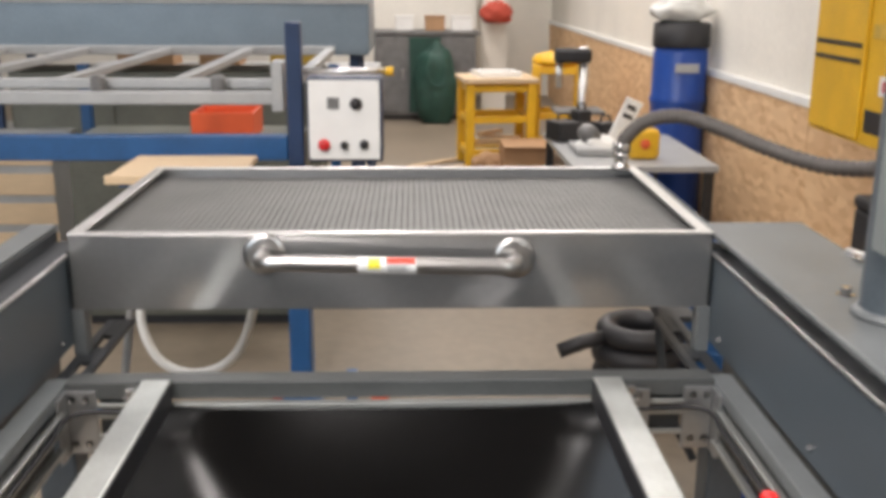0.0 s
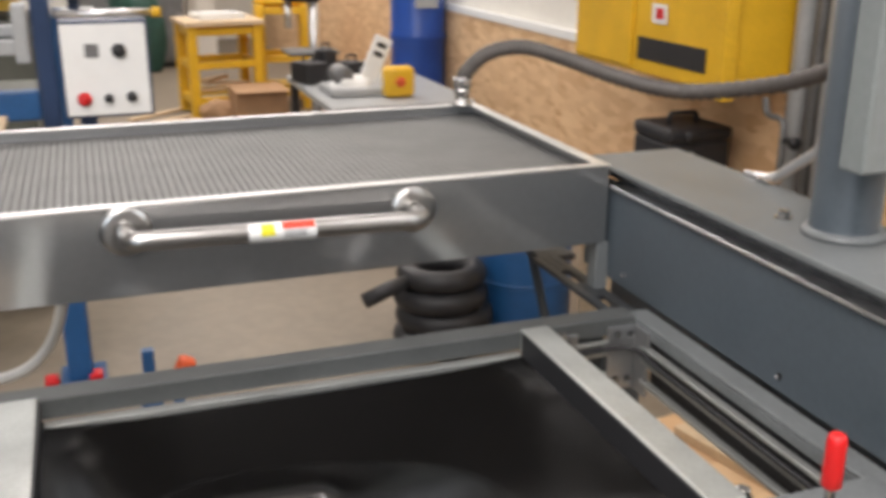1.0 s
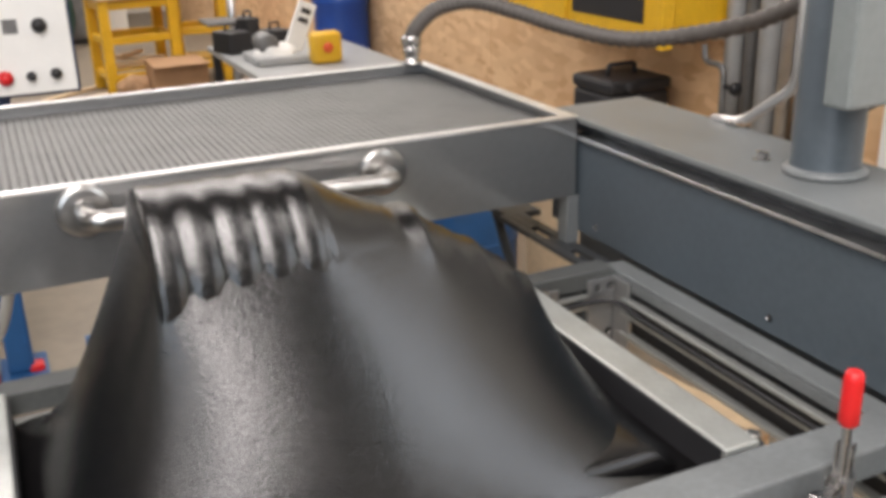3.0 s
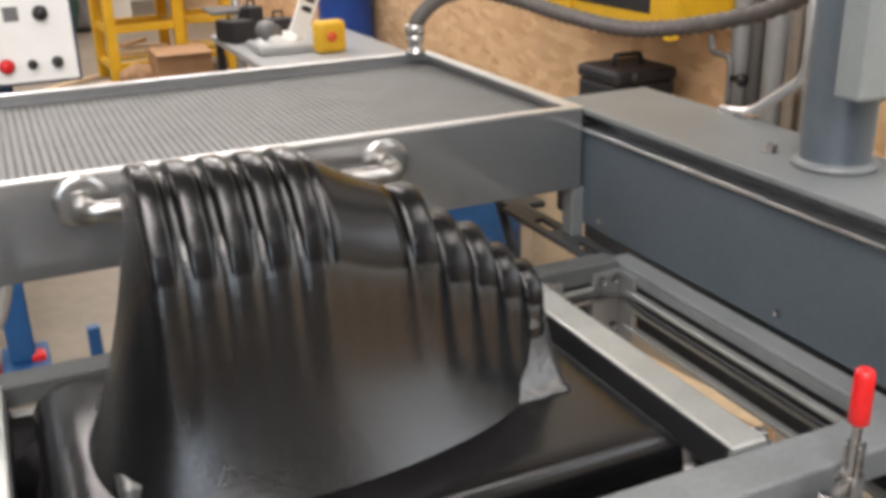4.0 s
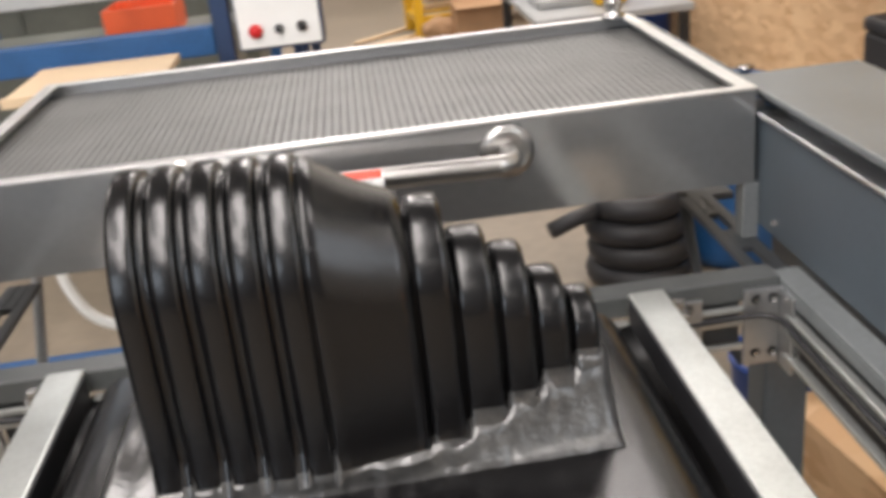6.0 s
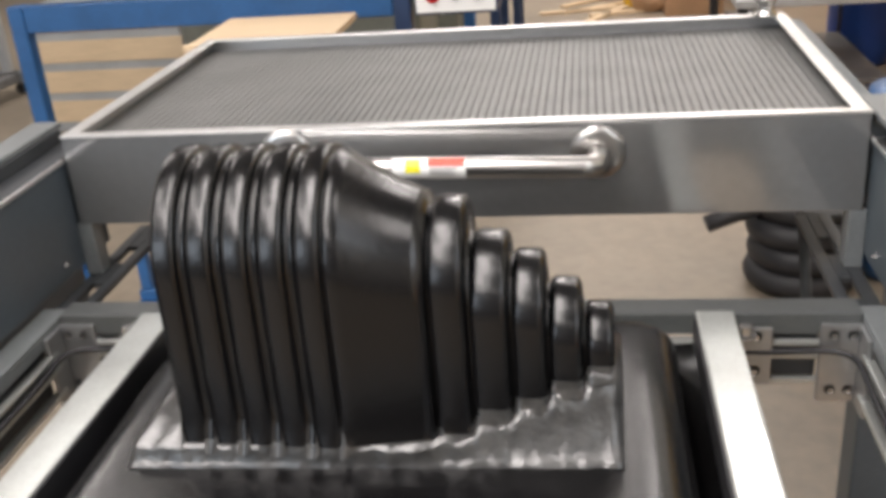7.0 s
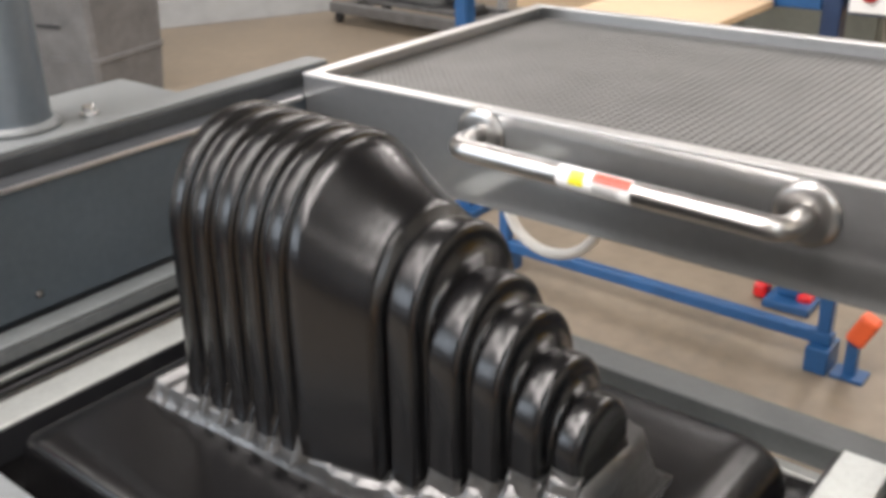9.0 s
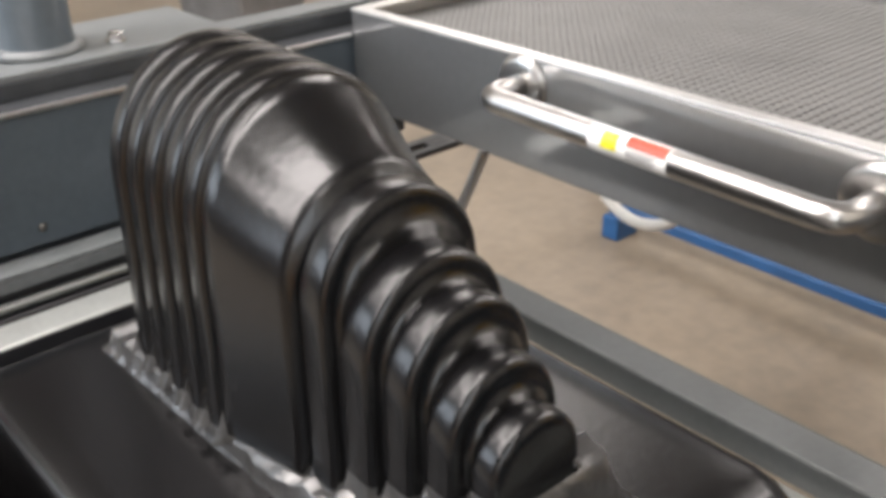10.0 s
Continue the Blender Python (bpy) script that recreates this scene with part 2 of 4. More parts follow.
slab("floor", (-9, -7, FLOOR - 0.1), (2.2, 13, FLOOR), CONCRETE, "worn beige concrete workshop floor with faint stains", "floor")
east = tagged(new("wall_east"), "white painted workshop side wall with a high window band", "wall", kind="structure")
for lo, hi in (((2.1, -1.5, FLOOR), (2.3, 13, CEILING)), ((2.1, -7, FLOOR), (2.3, -3.8, CEILING)), ((2.1, -3.8, FLOOR), (2.3, -1.5, 1.7)), ((2.1, -3.8, 3.6), (2.3, -1.5, CEILING))):
    part("wall_piece", box(lo, hi, 0), WHITEWALL, east)
slab("wall_west", (-9.2, -7, FLOOR), (-9, 13, CEILING), WHITEWALL, "white painted far side wall", "wall")
slab("wall_north", (-9, 13, FLOOR), (2.2, 13.2, CEILING), WHITEWALL, "white painted end wall of the workshop", "wall")
south = tagged(new("wall_south"), "dark grey wall with a wide window band", "wall", kind="structure")
for lo, hi in (((-9, -7.2, FLOOR), (-8.6, -7, CEILING)), ((-2.6, -7.2, FLOOR), (2.2, -7, CEILING)), ((-8.6, -7.2, FLOOR), (-2.6, -7, 1.5)), ((-8.6, -7.2, 4.0), (-2.6, -7, CEILING))):
    part("wall_piece", box(lo, hi, 0), CASTGREY, south)
win = tagged(new("window_1"), "wide window band with white bars", "window", kind="structure")
for k in range(4):
    part("window_frame", box((-8.6 + k * 1.983, -7.06, 1.5), (-8.55 + k * 1.983, -6.99, 4.0), 0.004), WHITE, win)
part("window_sill", box((-8.6, -7.1, 1.5005), (-2.6, -6.9, 1.53), 0.004), WHITE, win)
win2 = tagged(new("window_2"), "high window band with white bars", "window", kind="structure")
for k in range(2):
    part("window_frame", box((2.09, -3.8 + k * 2.25, 1.7), (2.16, -3.75 + k * 2.25, 3.6), 0.004), WHITE, win2)
part("window_sill", box((2.0, -3.8, 1.7005), (2.2, -1.5, 1.73), 0.004), WHITE, win2)
slab("ceiling", (-9.2, -7.2, CEILING), (2.3, 13.2, CEILING + 0.2), CEIL, "pale board workshop ceiling", "ceiling")
wains = tagged(new("wall_panelling"), "orange-brown strand board panels along the wall foot", "wall panelling", kind="structure")
for k in range(7):
    y0 = -4.2 + k * 2.44
    part("panel", box((2.07, y0 + 0.004, FLOOR), (2.096, y0 + 2.436, 0.85), 0.002), OSB, wains)
part("cap_rail", box((2.06, -4.2, 0.852), (2.097, 12.9, 0.90), 0.004), WHITE, wains, "cream painted rail along the panelling")

for lx, ly, watts, fw, fl in TUBES:
    fw, fl = fw / 2 + 0.03, fl / 2 + 0.03
    fix = thing("ceiling_light", "white tube light fixture on the ceiling", "lamp", (lx, ly, CEILING - 0.1), 0, "ceiling tube lights")
    part("body", box((-fw, -fl, 0.0), (fw, fl, 0.1), 0.01), WHITE, fix)
    part("reflector", boxes(((-fw, -fl, -0.05), (-fw + 0.01, fl, 0.0)), ((fw - 0.01, -fl, -0.05), (fw, fl, 0.0)), bevel=0.001), WHITE, fix)


# ---- vacuum forming machine: frame and rails ----
machine = thing("forming_machine", "slate grey welded steel frame of a vacuum forming machine", "machine")
for s, rail_name in ((1, "rail"), (-1, "rail")):
    def sx(a, b, s=s):
        return (min(a * s, b * s), max(a * s, b * s))

    def rail_box(x, y, z, bevel=0.003, sx=sx):
        xa, xb = sx(*x)
        return (xa, y[0], z[0]), (xb, y[1], z[1])

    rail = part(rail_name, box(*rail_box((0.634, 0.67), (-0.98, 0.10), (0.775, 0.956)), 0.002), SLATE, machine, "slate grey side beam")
    part("lip", box(*rail_box((0.627, 0.672 if s > 0 else 0.634), (-0.98, 0.0), (0.9565, 0.9625)), 0.001), BRUSHED, rail, "bright worn steel edge")
    if s < 0:
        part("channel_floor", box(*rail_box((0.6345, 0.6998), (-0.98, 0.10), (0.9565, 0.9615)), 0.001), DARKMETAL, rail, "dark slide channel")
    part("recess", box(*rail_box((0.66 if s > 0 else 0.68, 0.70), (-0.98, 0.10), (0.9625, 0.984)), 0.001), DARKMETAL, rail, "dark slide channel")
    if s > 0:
        part("top_plate", box(*rail_box((0.636, 0.845), (-0.98, 0.115), (0.984, 0.994)), 0.002), SLATE_TOP, rail, "paler grey top plate")
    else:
        part("top_plate", box(*rail_box((0.684, 0.735), (-0.98, 0.115), (0.984, 0.994)), 0.002), SLATE_TOP, rail, "paler grey top plate")
        part("base_plate", box(*rail_box((0.7355, 0.90), (-0.98, -0.17), (0.982, 0.992)), 0.002), SLATE_TOP, rail, "paler grey plate under the column")
    part("web", box(*rail_box((0.70, 0.712), (-0.98, 0.10), (0.60, 0.984)), 0.002), SLATE, rail)
    part("ledge", boxes(rail_box((0.592, 0.633), (-0.98, -0.15), (0.759, 0.767)), rail_box((0.592, 0.598), (-0.98, -0.15), (0.742, 0.7588)), bevel=0.002), SLATE_TOP, rail, "grey angle ledge under the beam")
    part("slotted_angle", boxes(rail_box((0.575, 0.593), (-0.134, 0.22), (0.742, 0.752)), rail_box((0.612, 0.632), (-0.134, 0.22), (0.742, 0.752)), rail_box((0.5935, 0.6115), (-0.134, -0.10), (0.742, 0.752)), rail_box((0.5935, 0.6115), (-0.03, 0.05), (0.742, 0.752)), rail_box((0.5935, 0.6115), (0.12, 0.22), (0.742, 0.752)), bevel=0.001), DARKMETAL, rail, "dark slotted steel angle")
    part("end_post", box(*rail_box((0.607, 0.6335), (0.0, 0.035), (0.7525, 0.8475)), 0.002), SLATE_TOP, rail, "grey upright below the tray")
    for z0, z1, x0 in ((0.7205, 0.7285, 0.584), (0.6955, 0.7035, 0.584), (0.655, 0.664, 0.584)):
        part("runner", box(*rail_box((x0, x0 + 0.015), (-0.95, -0.215), (z0, z1)), 0.002), BARMETAL, rail, "zinc plated runner strip")
    # added black strip: paints the gaps between the runners as shaded
    part("gap_shade", box(*rail_box((0.606, 0.618), (-0.95, -0.22), (0.652, 0.7585)), 0.002), BLACKMAT, rail, "black strip standing in for shade between the runners")
    part("brace", tube([(s * 0.60, 0.285, 0.752), (s * 0.60, 0.16, 0.56), (s * 0.66, 0.12, 0.45)], 0.010, 10), GREYPAINT if s < 0 else DARKMETAL, machine, "thin diagonal brace")
    for y0 in (-0.94, 0.02):
        part("leg", box(*rail_box((0.66, 0.74), (y0, y0 + 0.08), (FLOOR, 0.60)), 0.006), SLATE, machine)
    for y0, z0 in ((-0.06, 0.80), (-0.52, 0.80)):
        part("bolt", hexbolt((s * 0.634, y0, z0), 0.004, -0.004 * s, "x"), CHROME, rail)
    cx, cy = (0.757, -0.475) if s > 0 else (-0.775, -0.43)
    column = part("column", lathe([(0.056, 0), (0.052, 0.012), (0.05, 0.02), (0.05, 1.35)], (cx, cy, 0.994), 40), SLATE, machine, "round slate grey steel column", True)
    part("weld_bead", lathe([(0.061, 0), (0.062, 0.005), (0.052, 0.012)], (cx, cy, 0.9945), 32), SLATE_TOP, column, "painted weld bead", True)
    part("base_bolt", hexbolt((cx - 0.03 * s, cy + 0.10, 0.9945), 0.010, 0.012), CHROME, column)
part("gusset", box((0.59, 0.212, 0.738), (0.675, 0.39, 0.7515), 0.003), DARKMETAL, machine, "dark steel gusset plate")
part("tray_rail", box((0.632, 0.102, 0.935), (0.662, 0.72, 0.985), 0.003), SLATE, machine, "slim slate grey tray rail")

# bracketed posts at the rear corners below the ledge
for s in (1, -1):
    def span(a, b, y0, y1, z0, z1, s=s):
        return (min(a * s, b * s), y0, z0), (max(a * s, b * s), y1, z1)

    br = part("corner_bracket", boxes(span(0.535, 0.592, -0.19, -0.1825, 0.635, 0.758), span(0.586, 0.592, -0.235, -0.1905, 0.635, 0.758), bevel=0.002), GALV, machine, "galvanised corner bracket")
    for xx, z0 in ((0.553, 0.742), (0.578, 0.742), (0.553, 0.655), (0.578, 0.655)):
        part("bolt", hexbolt((s * xx, -0.19, z0), 0.005, -0.005, "y"), CHROME, br)
    lug = part("inner_bracket", box(*span(0.424, 0.470, -0.1995, -0.1925, 0.668, 0.758), 0.002), GALV, br)
    for z0 in (0.745, 0.69):
        part("bolt", hexbolt((s * 0.447, -0.1995, z0), 0.006, -0.006, "y"), CHROME, lug)
    for z0 in (0.729, 0.709, 0.669):
        part("cross_strip", box(*span(0.43, 0.5345, -0.192, -0.1825, z0 - 0.0045, z0 + 0.0045), 0.002), BARMETAL, machine, "zinc plated cross strip")
    # a dark strip also fills the gaps between the cross strips
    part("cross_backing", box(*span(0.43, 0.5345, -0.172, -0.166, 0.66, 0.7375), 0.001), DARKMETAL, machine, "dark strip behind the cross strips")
    part("cord", tube(spline([(s * 0.42, -0.197, 0.7195), (s * 0.48, -0.198, 0.7195), (s * 0.55, -0.2, 0.722), (s * 0.578, -0.225, 0.72), (s * 0.58, -0.3, 0.713), (s * 0.581, -0.6, 0.7115), (s * 0.581, -0.9, 0.7115)]), 0.0042, 8), BLACKMAT, machine, "thin black cord", True)

control = thing("actuator_housing", "slate grey sheet steel housing fixed on the column", "housing", (0.682, -0.574, 1.112))
part("body", box((0, 0, 0), (0.42, 0.046, 0.72), 0.005), HOUSING, control)
part("seam", box((0.17, -0.003, 0.01), (0.41, -0.0005, 0.71), 0.001), SLATE, control)

# ---- clamp frame round the sheet ----
frame_thing = thing("clamp_frame", "zinc and grey steel clamp frame gripping the sheet edges", "clamp frame")
part("back_bar", box((-0.591, -0.182, 0.738), (0.591, -0.135, 0.772), 0.003), BARPAINT, frame_thing, "grey painted back bar")
part("back_lip", box((-0.395, -0.200, 0.724), (0.364, -0.1825, 0.736), 0.002), BARMETAL, frame_thing)
part("front_bar", box((-0.60, -0.815, 0.730), (0.60, -0.748, 0.772), 0.004), SLATE_TOP, frame_thing, "grey painted front bar")
part("front_lip", box((-0.60, -0.90, 0.655), (0.60, -0.816, 0.700), 0.004), SLATE_TOP, frame_thing)
for x0, x1 in ((0.366, 0.418), (-0.452, -0.399)):
    bar = part("side_bar", box((x0, -0.746, 0.738), (x1, -0.184, 0.778), 0.003), BARMETAL, frame_thing, "bright zinc plated side bar")
    xm = x1 + 0.012 if x0 > 0 else x0 - 0.012
    for yy in (-0.215, -0.72):
        part("wing_bolt", hexbolt((xm, yy, 0.755), 0.010, 0.016), CHROME, bar, "shiny bolt")
    part("tab", box((min(x0, xm) + (0.05 if x0 > 0 else -0.03), -0.735, 0.735), (min(x0, xm) + (0.085 if x0 > 0 else 0.0), -0.70, 0.747), 0.002), BARMETAL, bar)
    inner = x0 if x0 > 0 else x1
    edge = inner - 0.0035 if x0 > 0 else inner + 0.0035
    # thin black strip over the bar's inner face
    part("inner_strip", box((min(edge, inner), -0.74, 0.712), (max(edge, inner), -0.2, 0.7765), 0.001), BLACKMAT, bar, "black strip along the inner edge")


def toggle_clamp(at, rz):
    """Upright toggle clamp: base, two links, arm and a red grip."""
    c = thing("toggle_clamp", "steel toggle clamp with a bright red grip on the front bar", "clamp", at, rz, "toggle clamps")
    part("pedestal", box((-0.03, -0.02, -0.0328), (0.03, 0.02, -0.0002), 0.003), SLATE_TOP, c)
    part("base", boxes(((-0.03, -0.02, 0), (0.03, 0.02, 0.004)), ((-0.014, -0.012, 0.004), (0.014, -0.009, 0.045)), ((-0.014, 0.009, 0.004), (0.014, 0.012, 0.045)), bevel=0.001), CHROME, c)
    part("arm", box((-0.06, -0.006, 0.028), (0.0, 0.006, 0.040), 0.002), CHROME, c)
    part("spindle", lathe([(0.006, -0.005), (0.006, 0.03), (0.010, 0.03), (0.010, 0.045)], (-0.055, 0, 0), 10), CHROME, c, "", True)
    part("link", boxes(((-0.003, -0.009, 0.03), (0.012, -0.006, 0.085)), ((-0.003, 0.006, 0.03), (0.012, 0.009, 0.085)), bevel=0.001), CHROME, c)
    part("lever", box((-0.004, -0.004, 0.04), (0.010, 0.004, 0.112), 0.002), CHROME, c)
    part("grip", lathe([(0.008, 0.108), (0.0118, 0.112), (0.0112, 0.13), (0.0112, 0.164), (0.010, 0.172), (0.007, 0.175)], (0.003, 0, 0), 16), RED, c, "glossy red vinyl grip", True)
    return c


toggle_clamp((0.444, -0.845, 0.7335), 20)
toggle_clamp((-0.52, -0.845, 0.7335), 160)

# ---- heater tray with its pull handle ----
W, D, TOP, BOT = 0.625, 0.70, 1.0, 0.848
tray = thing("heater_tray", "galvanised steel heater tray parked on the rails", "heater tray")
part("front_panel", box((-W, 0, BOT), (W, 0.003, TOP - 0.002), 0.001), STAINLESS, tray, "brushed galvanised front panel")
part("rear_panel", box((-W, D - 0.003, BOT), (W, D, TOP - 0.002), 0.001), GALV, tray)
for s in (-1, 1):
    xa, xb = sorted((s * W, s * (W - 0.003)))
    part("side_panel", box((xa, 0.0035, BOT), (xb, D - 0.0035, TOP - 0.002), 0.001), GALV, tray)
    xa, xb = sorted((s * (W + 0.001), s * (W - 0.024)))
    part("side_rim", box((xa, 0.021, TOP - 0.0015), (xb, D - 0.021, TOP + 0.0025), 0.0015), RIM, tray, "bright folded rim")
part("front_rim", box((-W - 0.001, -0.001, TOP - 0.0015), (W + 0.001, 0.0205, TOP + 0.0025), 0.0015), RIM, tray, "bright folded rim")
part("rear_rim", box((-W - 0.001, D - 0.0205, TOP - 0.0015), (W + 0.001, D + 0.001, TOP + 0.0025), 0.0015), RIM, tray, "bright folded rim")
part("bottom_panel", box((-W + 0.004, 0.004, BOT + 0.001), (W - 0.004, D - 0.004, BOT + 0.004), 0), GALV, tray)


def perforated():
    """Sheet punched with rows of round holes: a square cell round each hole."""
    pitch, r, n = 0.0138, 0.0041, 8
    cols, rows = int((2 * W - 0.046) / pitch), int((D - 0.044) / pitch)
    ox, oy = -cols * pitch / 2, D / 2 - rows * pitch / 2
    verts, faces = [], []
    for i in range(cols):
        for j in range(rows):
            cx, cy, k = ox + (i + 0.5) * pitch, oy + (j + 0.5) * pitch, len(verts)
            for a in range(n):
                ca, sa = math.cos(2 * math.pi * a / n), math.sin(2 * math.pi * a / n)
                q = pitch / 2 / max(abs(ca), abs(sa))
                verts.append((cx + q * ca, cy + q * sa, 0.9765))
                verts.append((cx + r * ca, cy + r * sa, 0.9765))
                verts.append((cx + r * ca, cy + r * sa, 0.9745))
            for a in range(n):
                p, q = k + 3 * a, k + 3 * ((a + 1) % n)
                faces.append((p, q, q + 1, p + 1))
                faces.append((p + 1, q + 1, q + 2, p + 2))
    me = bpy.data.meshes.new("perforated_sheet")
    me.from_pydata(verts, [], faces)
    me.materials.append(MESHGREY)
    ob = new("perforated_sheet", me)
    ob.parent = tray
    tagged(ob, "grey perforated steel sheet", kind="stuff")
    mx, my = -ox - 0.0005, oy + 0.0005
    part("sheet_margin", boxes(((-W + 0.004, 0.004, 0.973), (-mx, D - 0.004, 0.9763)), ((mx, 0.004, 0.973), (W - 0.004, D - 0.004, 0.9763)), ((-mx + 0.0002, 0.004, 0.973), (mx - 0.0002, my, 0.9763)), ((-mx + 0.0002, D - my, 0.973), (mx - 0.0002, D - 0.004, 0.9763)), bevel=0), MESHGREY, tray)


perforated()
# added dark plate: shade inside the holes is put into its colour
part("hole_shade_plate", box((-W + 0.0035, 0.0035, 0.966), (W - 0.0035, D - 0.0035, 0.9715), 0), MESHLOW, tray, "dark plate that gives the perforations their shade")
handle = part("handle", tube(rounded([(-0.25, -0.001, 0.962), (-0.25, -0.067, 0.962), (0.236, -0.067, 0.952), (0.236, -0.001, 0.952)], 0.058, 10), 0.0158, 20), SATIN, tray, "satin steel grab handle", True)
for x0, z0 in ((-0.25, 0.962), (0.236, 0.952)):
    part("flange", lathe([(0.042, -0.001), (0.042, -0.003), (0.039, -0.007), (0.030, -0.009), (0.0175, -0.010)], (x0, 0, z0), 30, "y"), SATIN, handle, "round satin flange cover", True)


def wrap(x0, x1, a0, a1, r, mat, name, label=""):
    """A label that follows the round of the handle."""
    bm = bmesh.new()
    rows = []
    for k in range(9):
        a = radians(a0 + (a1 - a0) * k / 8)
        rows.append([bm.verts.new((x, -0.067 - r * math.cos(a), 0.9571 - 0.0206 * (x + 0.01) + r * math.sin(a))) for x in (x0, x1)])
    for p, q in zip(rows, rows[1:]):
        bm.faces.new((p[0], p[1], q[1], q[0]))
    return part(name, bm, mat, handle, label, True)


wrap(-0.066, 0.044, -70, 85, 0.0165, WHITE, "warning_label", "white warning label with yellow and red print")
wrap(-0.046, -0.024, -10, 62, 0.0169, STICKYELLOW, "warning_triangle")
wrap(-0.012, 0.042, 25, 75, 0.0169, STICKRED, "warning_band")
for k, a in enumerate((14, 2, -10, -22)):
    wrap(-0.010, 0.030 - 0.006 * (k % 2), a - 2.5, a + 2.5, 0.0169, CASTGREY, "print_bar")

# hose fitting and hose
fit_at = (0.582, 0.672, TOP)
fitting = part("hose_fitting", lathe([(0.024, 0.0025), (0.024, 0.01), (0.017, 0.012), (0.017, 0.03), (0.021, 0.032), (0.021, 0.045), (0.016, 0.047), (0.016, 0.055)], fit_at, 20), CHROME, tray, "nickel hose fitting", True)


def ribbed_hose():
    h = thing("ribbed_hose", "grey ribbed flexible conduit looping from the tray to the column", "hose")
    pts = spline([(0.582, 0.672, 1.05), (0.592, 0.668, 1.085), (0.64, 0.65, 1.13), (0.72, 0.62, 1.145), (0.81, 0.57, 1.12), (0.90, 0.50, 1.085), (1.00, 0.40, 1.06), (1.09, 0.28, 1.075), (1.16, 0.10, 1.13), (1.19, -0.10, 1.24), (1.16, -0.30, 1.38), (1.05, -0.46, 1.45)], 24)
    radii = [0.0185 + 0.0022 * math.sin(k * 1.9) for k in range(len(pts))]
    part("conduit", tube(pts, 0.018, 14, radii), RUBBER, h, "", True)
    part("end_ferrule", lathe([(0.023, 0), (0.023, 0.02), (0.02, 0.024)], (0.582, 0.672, 1.048), 16), CHROME, h, "nickel end ferrule", True)


ribbed_hose()

# ---- plastic sheet: clamped web, formed shell and draped skirt ----
CY = -0.473
SHEET_Z = 0.735
sheet = thing("plastic_sheet", "glossy black thermoplastic sheet formed over a ribbed mould", "plastic sheet")
X0, X1, Y0, Y1 = -0.3975, 0.364, -0.746, -0.1835


def station_list():
    """Along the mould: (x, half width, crown height)."""
    out = []

    def block(a, b, hw, z, depth, edge):
        # rounded shoulders on both sides of a flat crown
        for k in range(5):
            c, s = math.cos(math.pi / 2 * k / 4), math.sin(math.pi / 2 * k / 4)
            out.append((a + edge * (1 - c), hw - depth * (1 - s), z - depth * (1 - s)))
        for k in range(5):
            c, s = math.cos(math.pi / 2 * k / 4), math.sin(math.pi / 2 * k / 4)
            out.append((b - edge * (1 - s), hw - depth * (1 - c), z - depth * (1 - c)))

    for k in range(5):
        a = -0.229 + k * 0.0388
        block(a, a + 0.0285, 0.1135, 1.126, 0.009, 0.007)
    out.extend([(-0.0435, 0.108, 1.119), (-0.039, 0.110, 1.121)])
    for k in range(1, 9):
        t = k / 8
        out.append((-0.039 + 0.091 * t, 0.110 - 0.022 * t, 1.121 - 0.050 * t - 0.005 * math.sin(math.pi * t)))
    out.append((0.054, 0.078, 1.056))
    for a, b, hw, z in ((0.056, 0.094, 0.083, 1.066), (0.097, 0.137, 0.075, 1.026), (0.140, 0.175, 0.066, 1.004), (0.178, 0.213, 0.057, 0.971), (0.216, 0.247, 0.046, 0.943)):
        block(a, b, hw, z, 0.010, 0.008)
    return out


STATIONS = station_list()
FLOOR_Z = 0.79


def mid(x):
    """The mould's centre line leans a little over its length."""
    return -0.457 - 0.021 * (x + 0.22) / 0.47


def wedge_top(x):
    """Foot height along the mould: level under the ribs, then a stair with one tread a step."""
    z = 0.819
    for at, rise in ((0.056, 0.004), (0.0955, 0.011), (0.1385, 0.015), (0.1765, 0.015), (0.2145, 0.014)):
        z += rise * min(1.0, max(0.0, (x - at) / 0.004))
    return z


def section(hw, zt, n=18, zb=FLOOR_Z, flare=0.0):
    """Arch with drafted sides: points from the front foot over the crown to the back foot."""
    foot = hw
    waist = hw * 0.955
    rise = min(waist * 1.1, (zt - zb) * 0.68)
    zw = zt - rise
    half = [(-(foot + (waist - foot) * k / 6), zb + (zw - zb) * k / 6) for k in range(6)]
    half[0:1] = [(-foot - flare, zb - 0.006), (-foot - flare * 0.55, zb + flare * 0.5), (-foot - flare * 0.12, zb + flare * 1.5)]
    for k in range(n + 1):
        a = math.pi / 2 * k / n
        half.append((-waist * math.cos(a) ** 0.97, zw + rise * math.sin(a)))
    return half + [(-y, z) for y, z in half[-2::-1]]


def formed_shell():
    bm = bmesh.new()
    rows = []
    for x, hw, zt in STATIONS:
        groove = any(abs(k[0] - x) < 0.012 and k[1] > hw + 0.003 for k in STATIONS)
        rows.append([bm.verts.new((x, mid(x) + y, z)) for y, z in section(hw, zt, 18, wedge_top(x) - 0.001, (0.017 if x < 0 else 0.007) if groove else 0.002)])
    for a, b in zip(rows, rows[1:]):
        for k in range(len(a) - 1):
            bm.faces.new((a[k], a[k + 1], b[k + 1], b[k]))
    bm.faces.new(rows[0])
    bm.faces.new(rows[-1])
    return bm


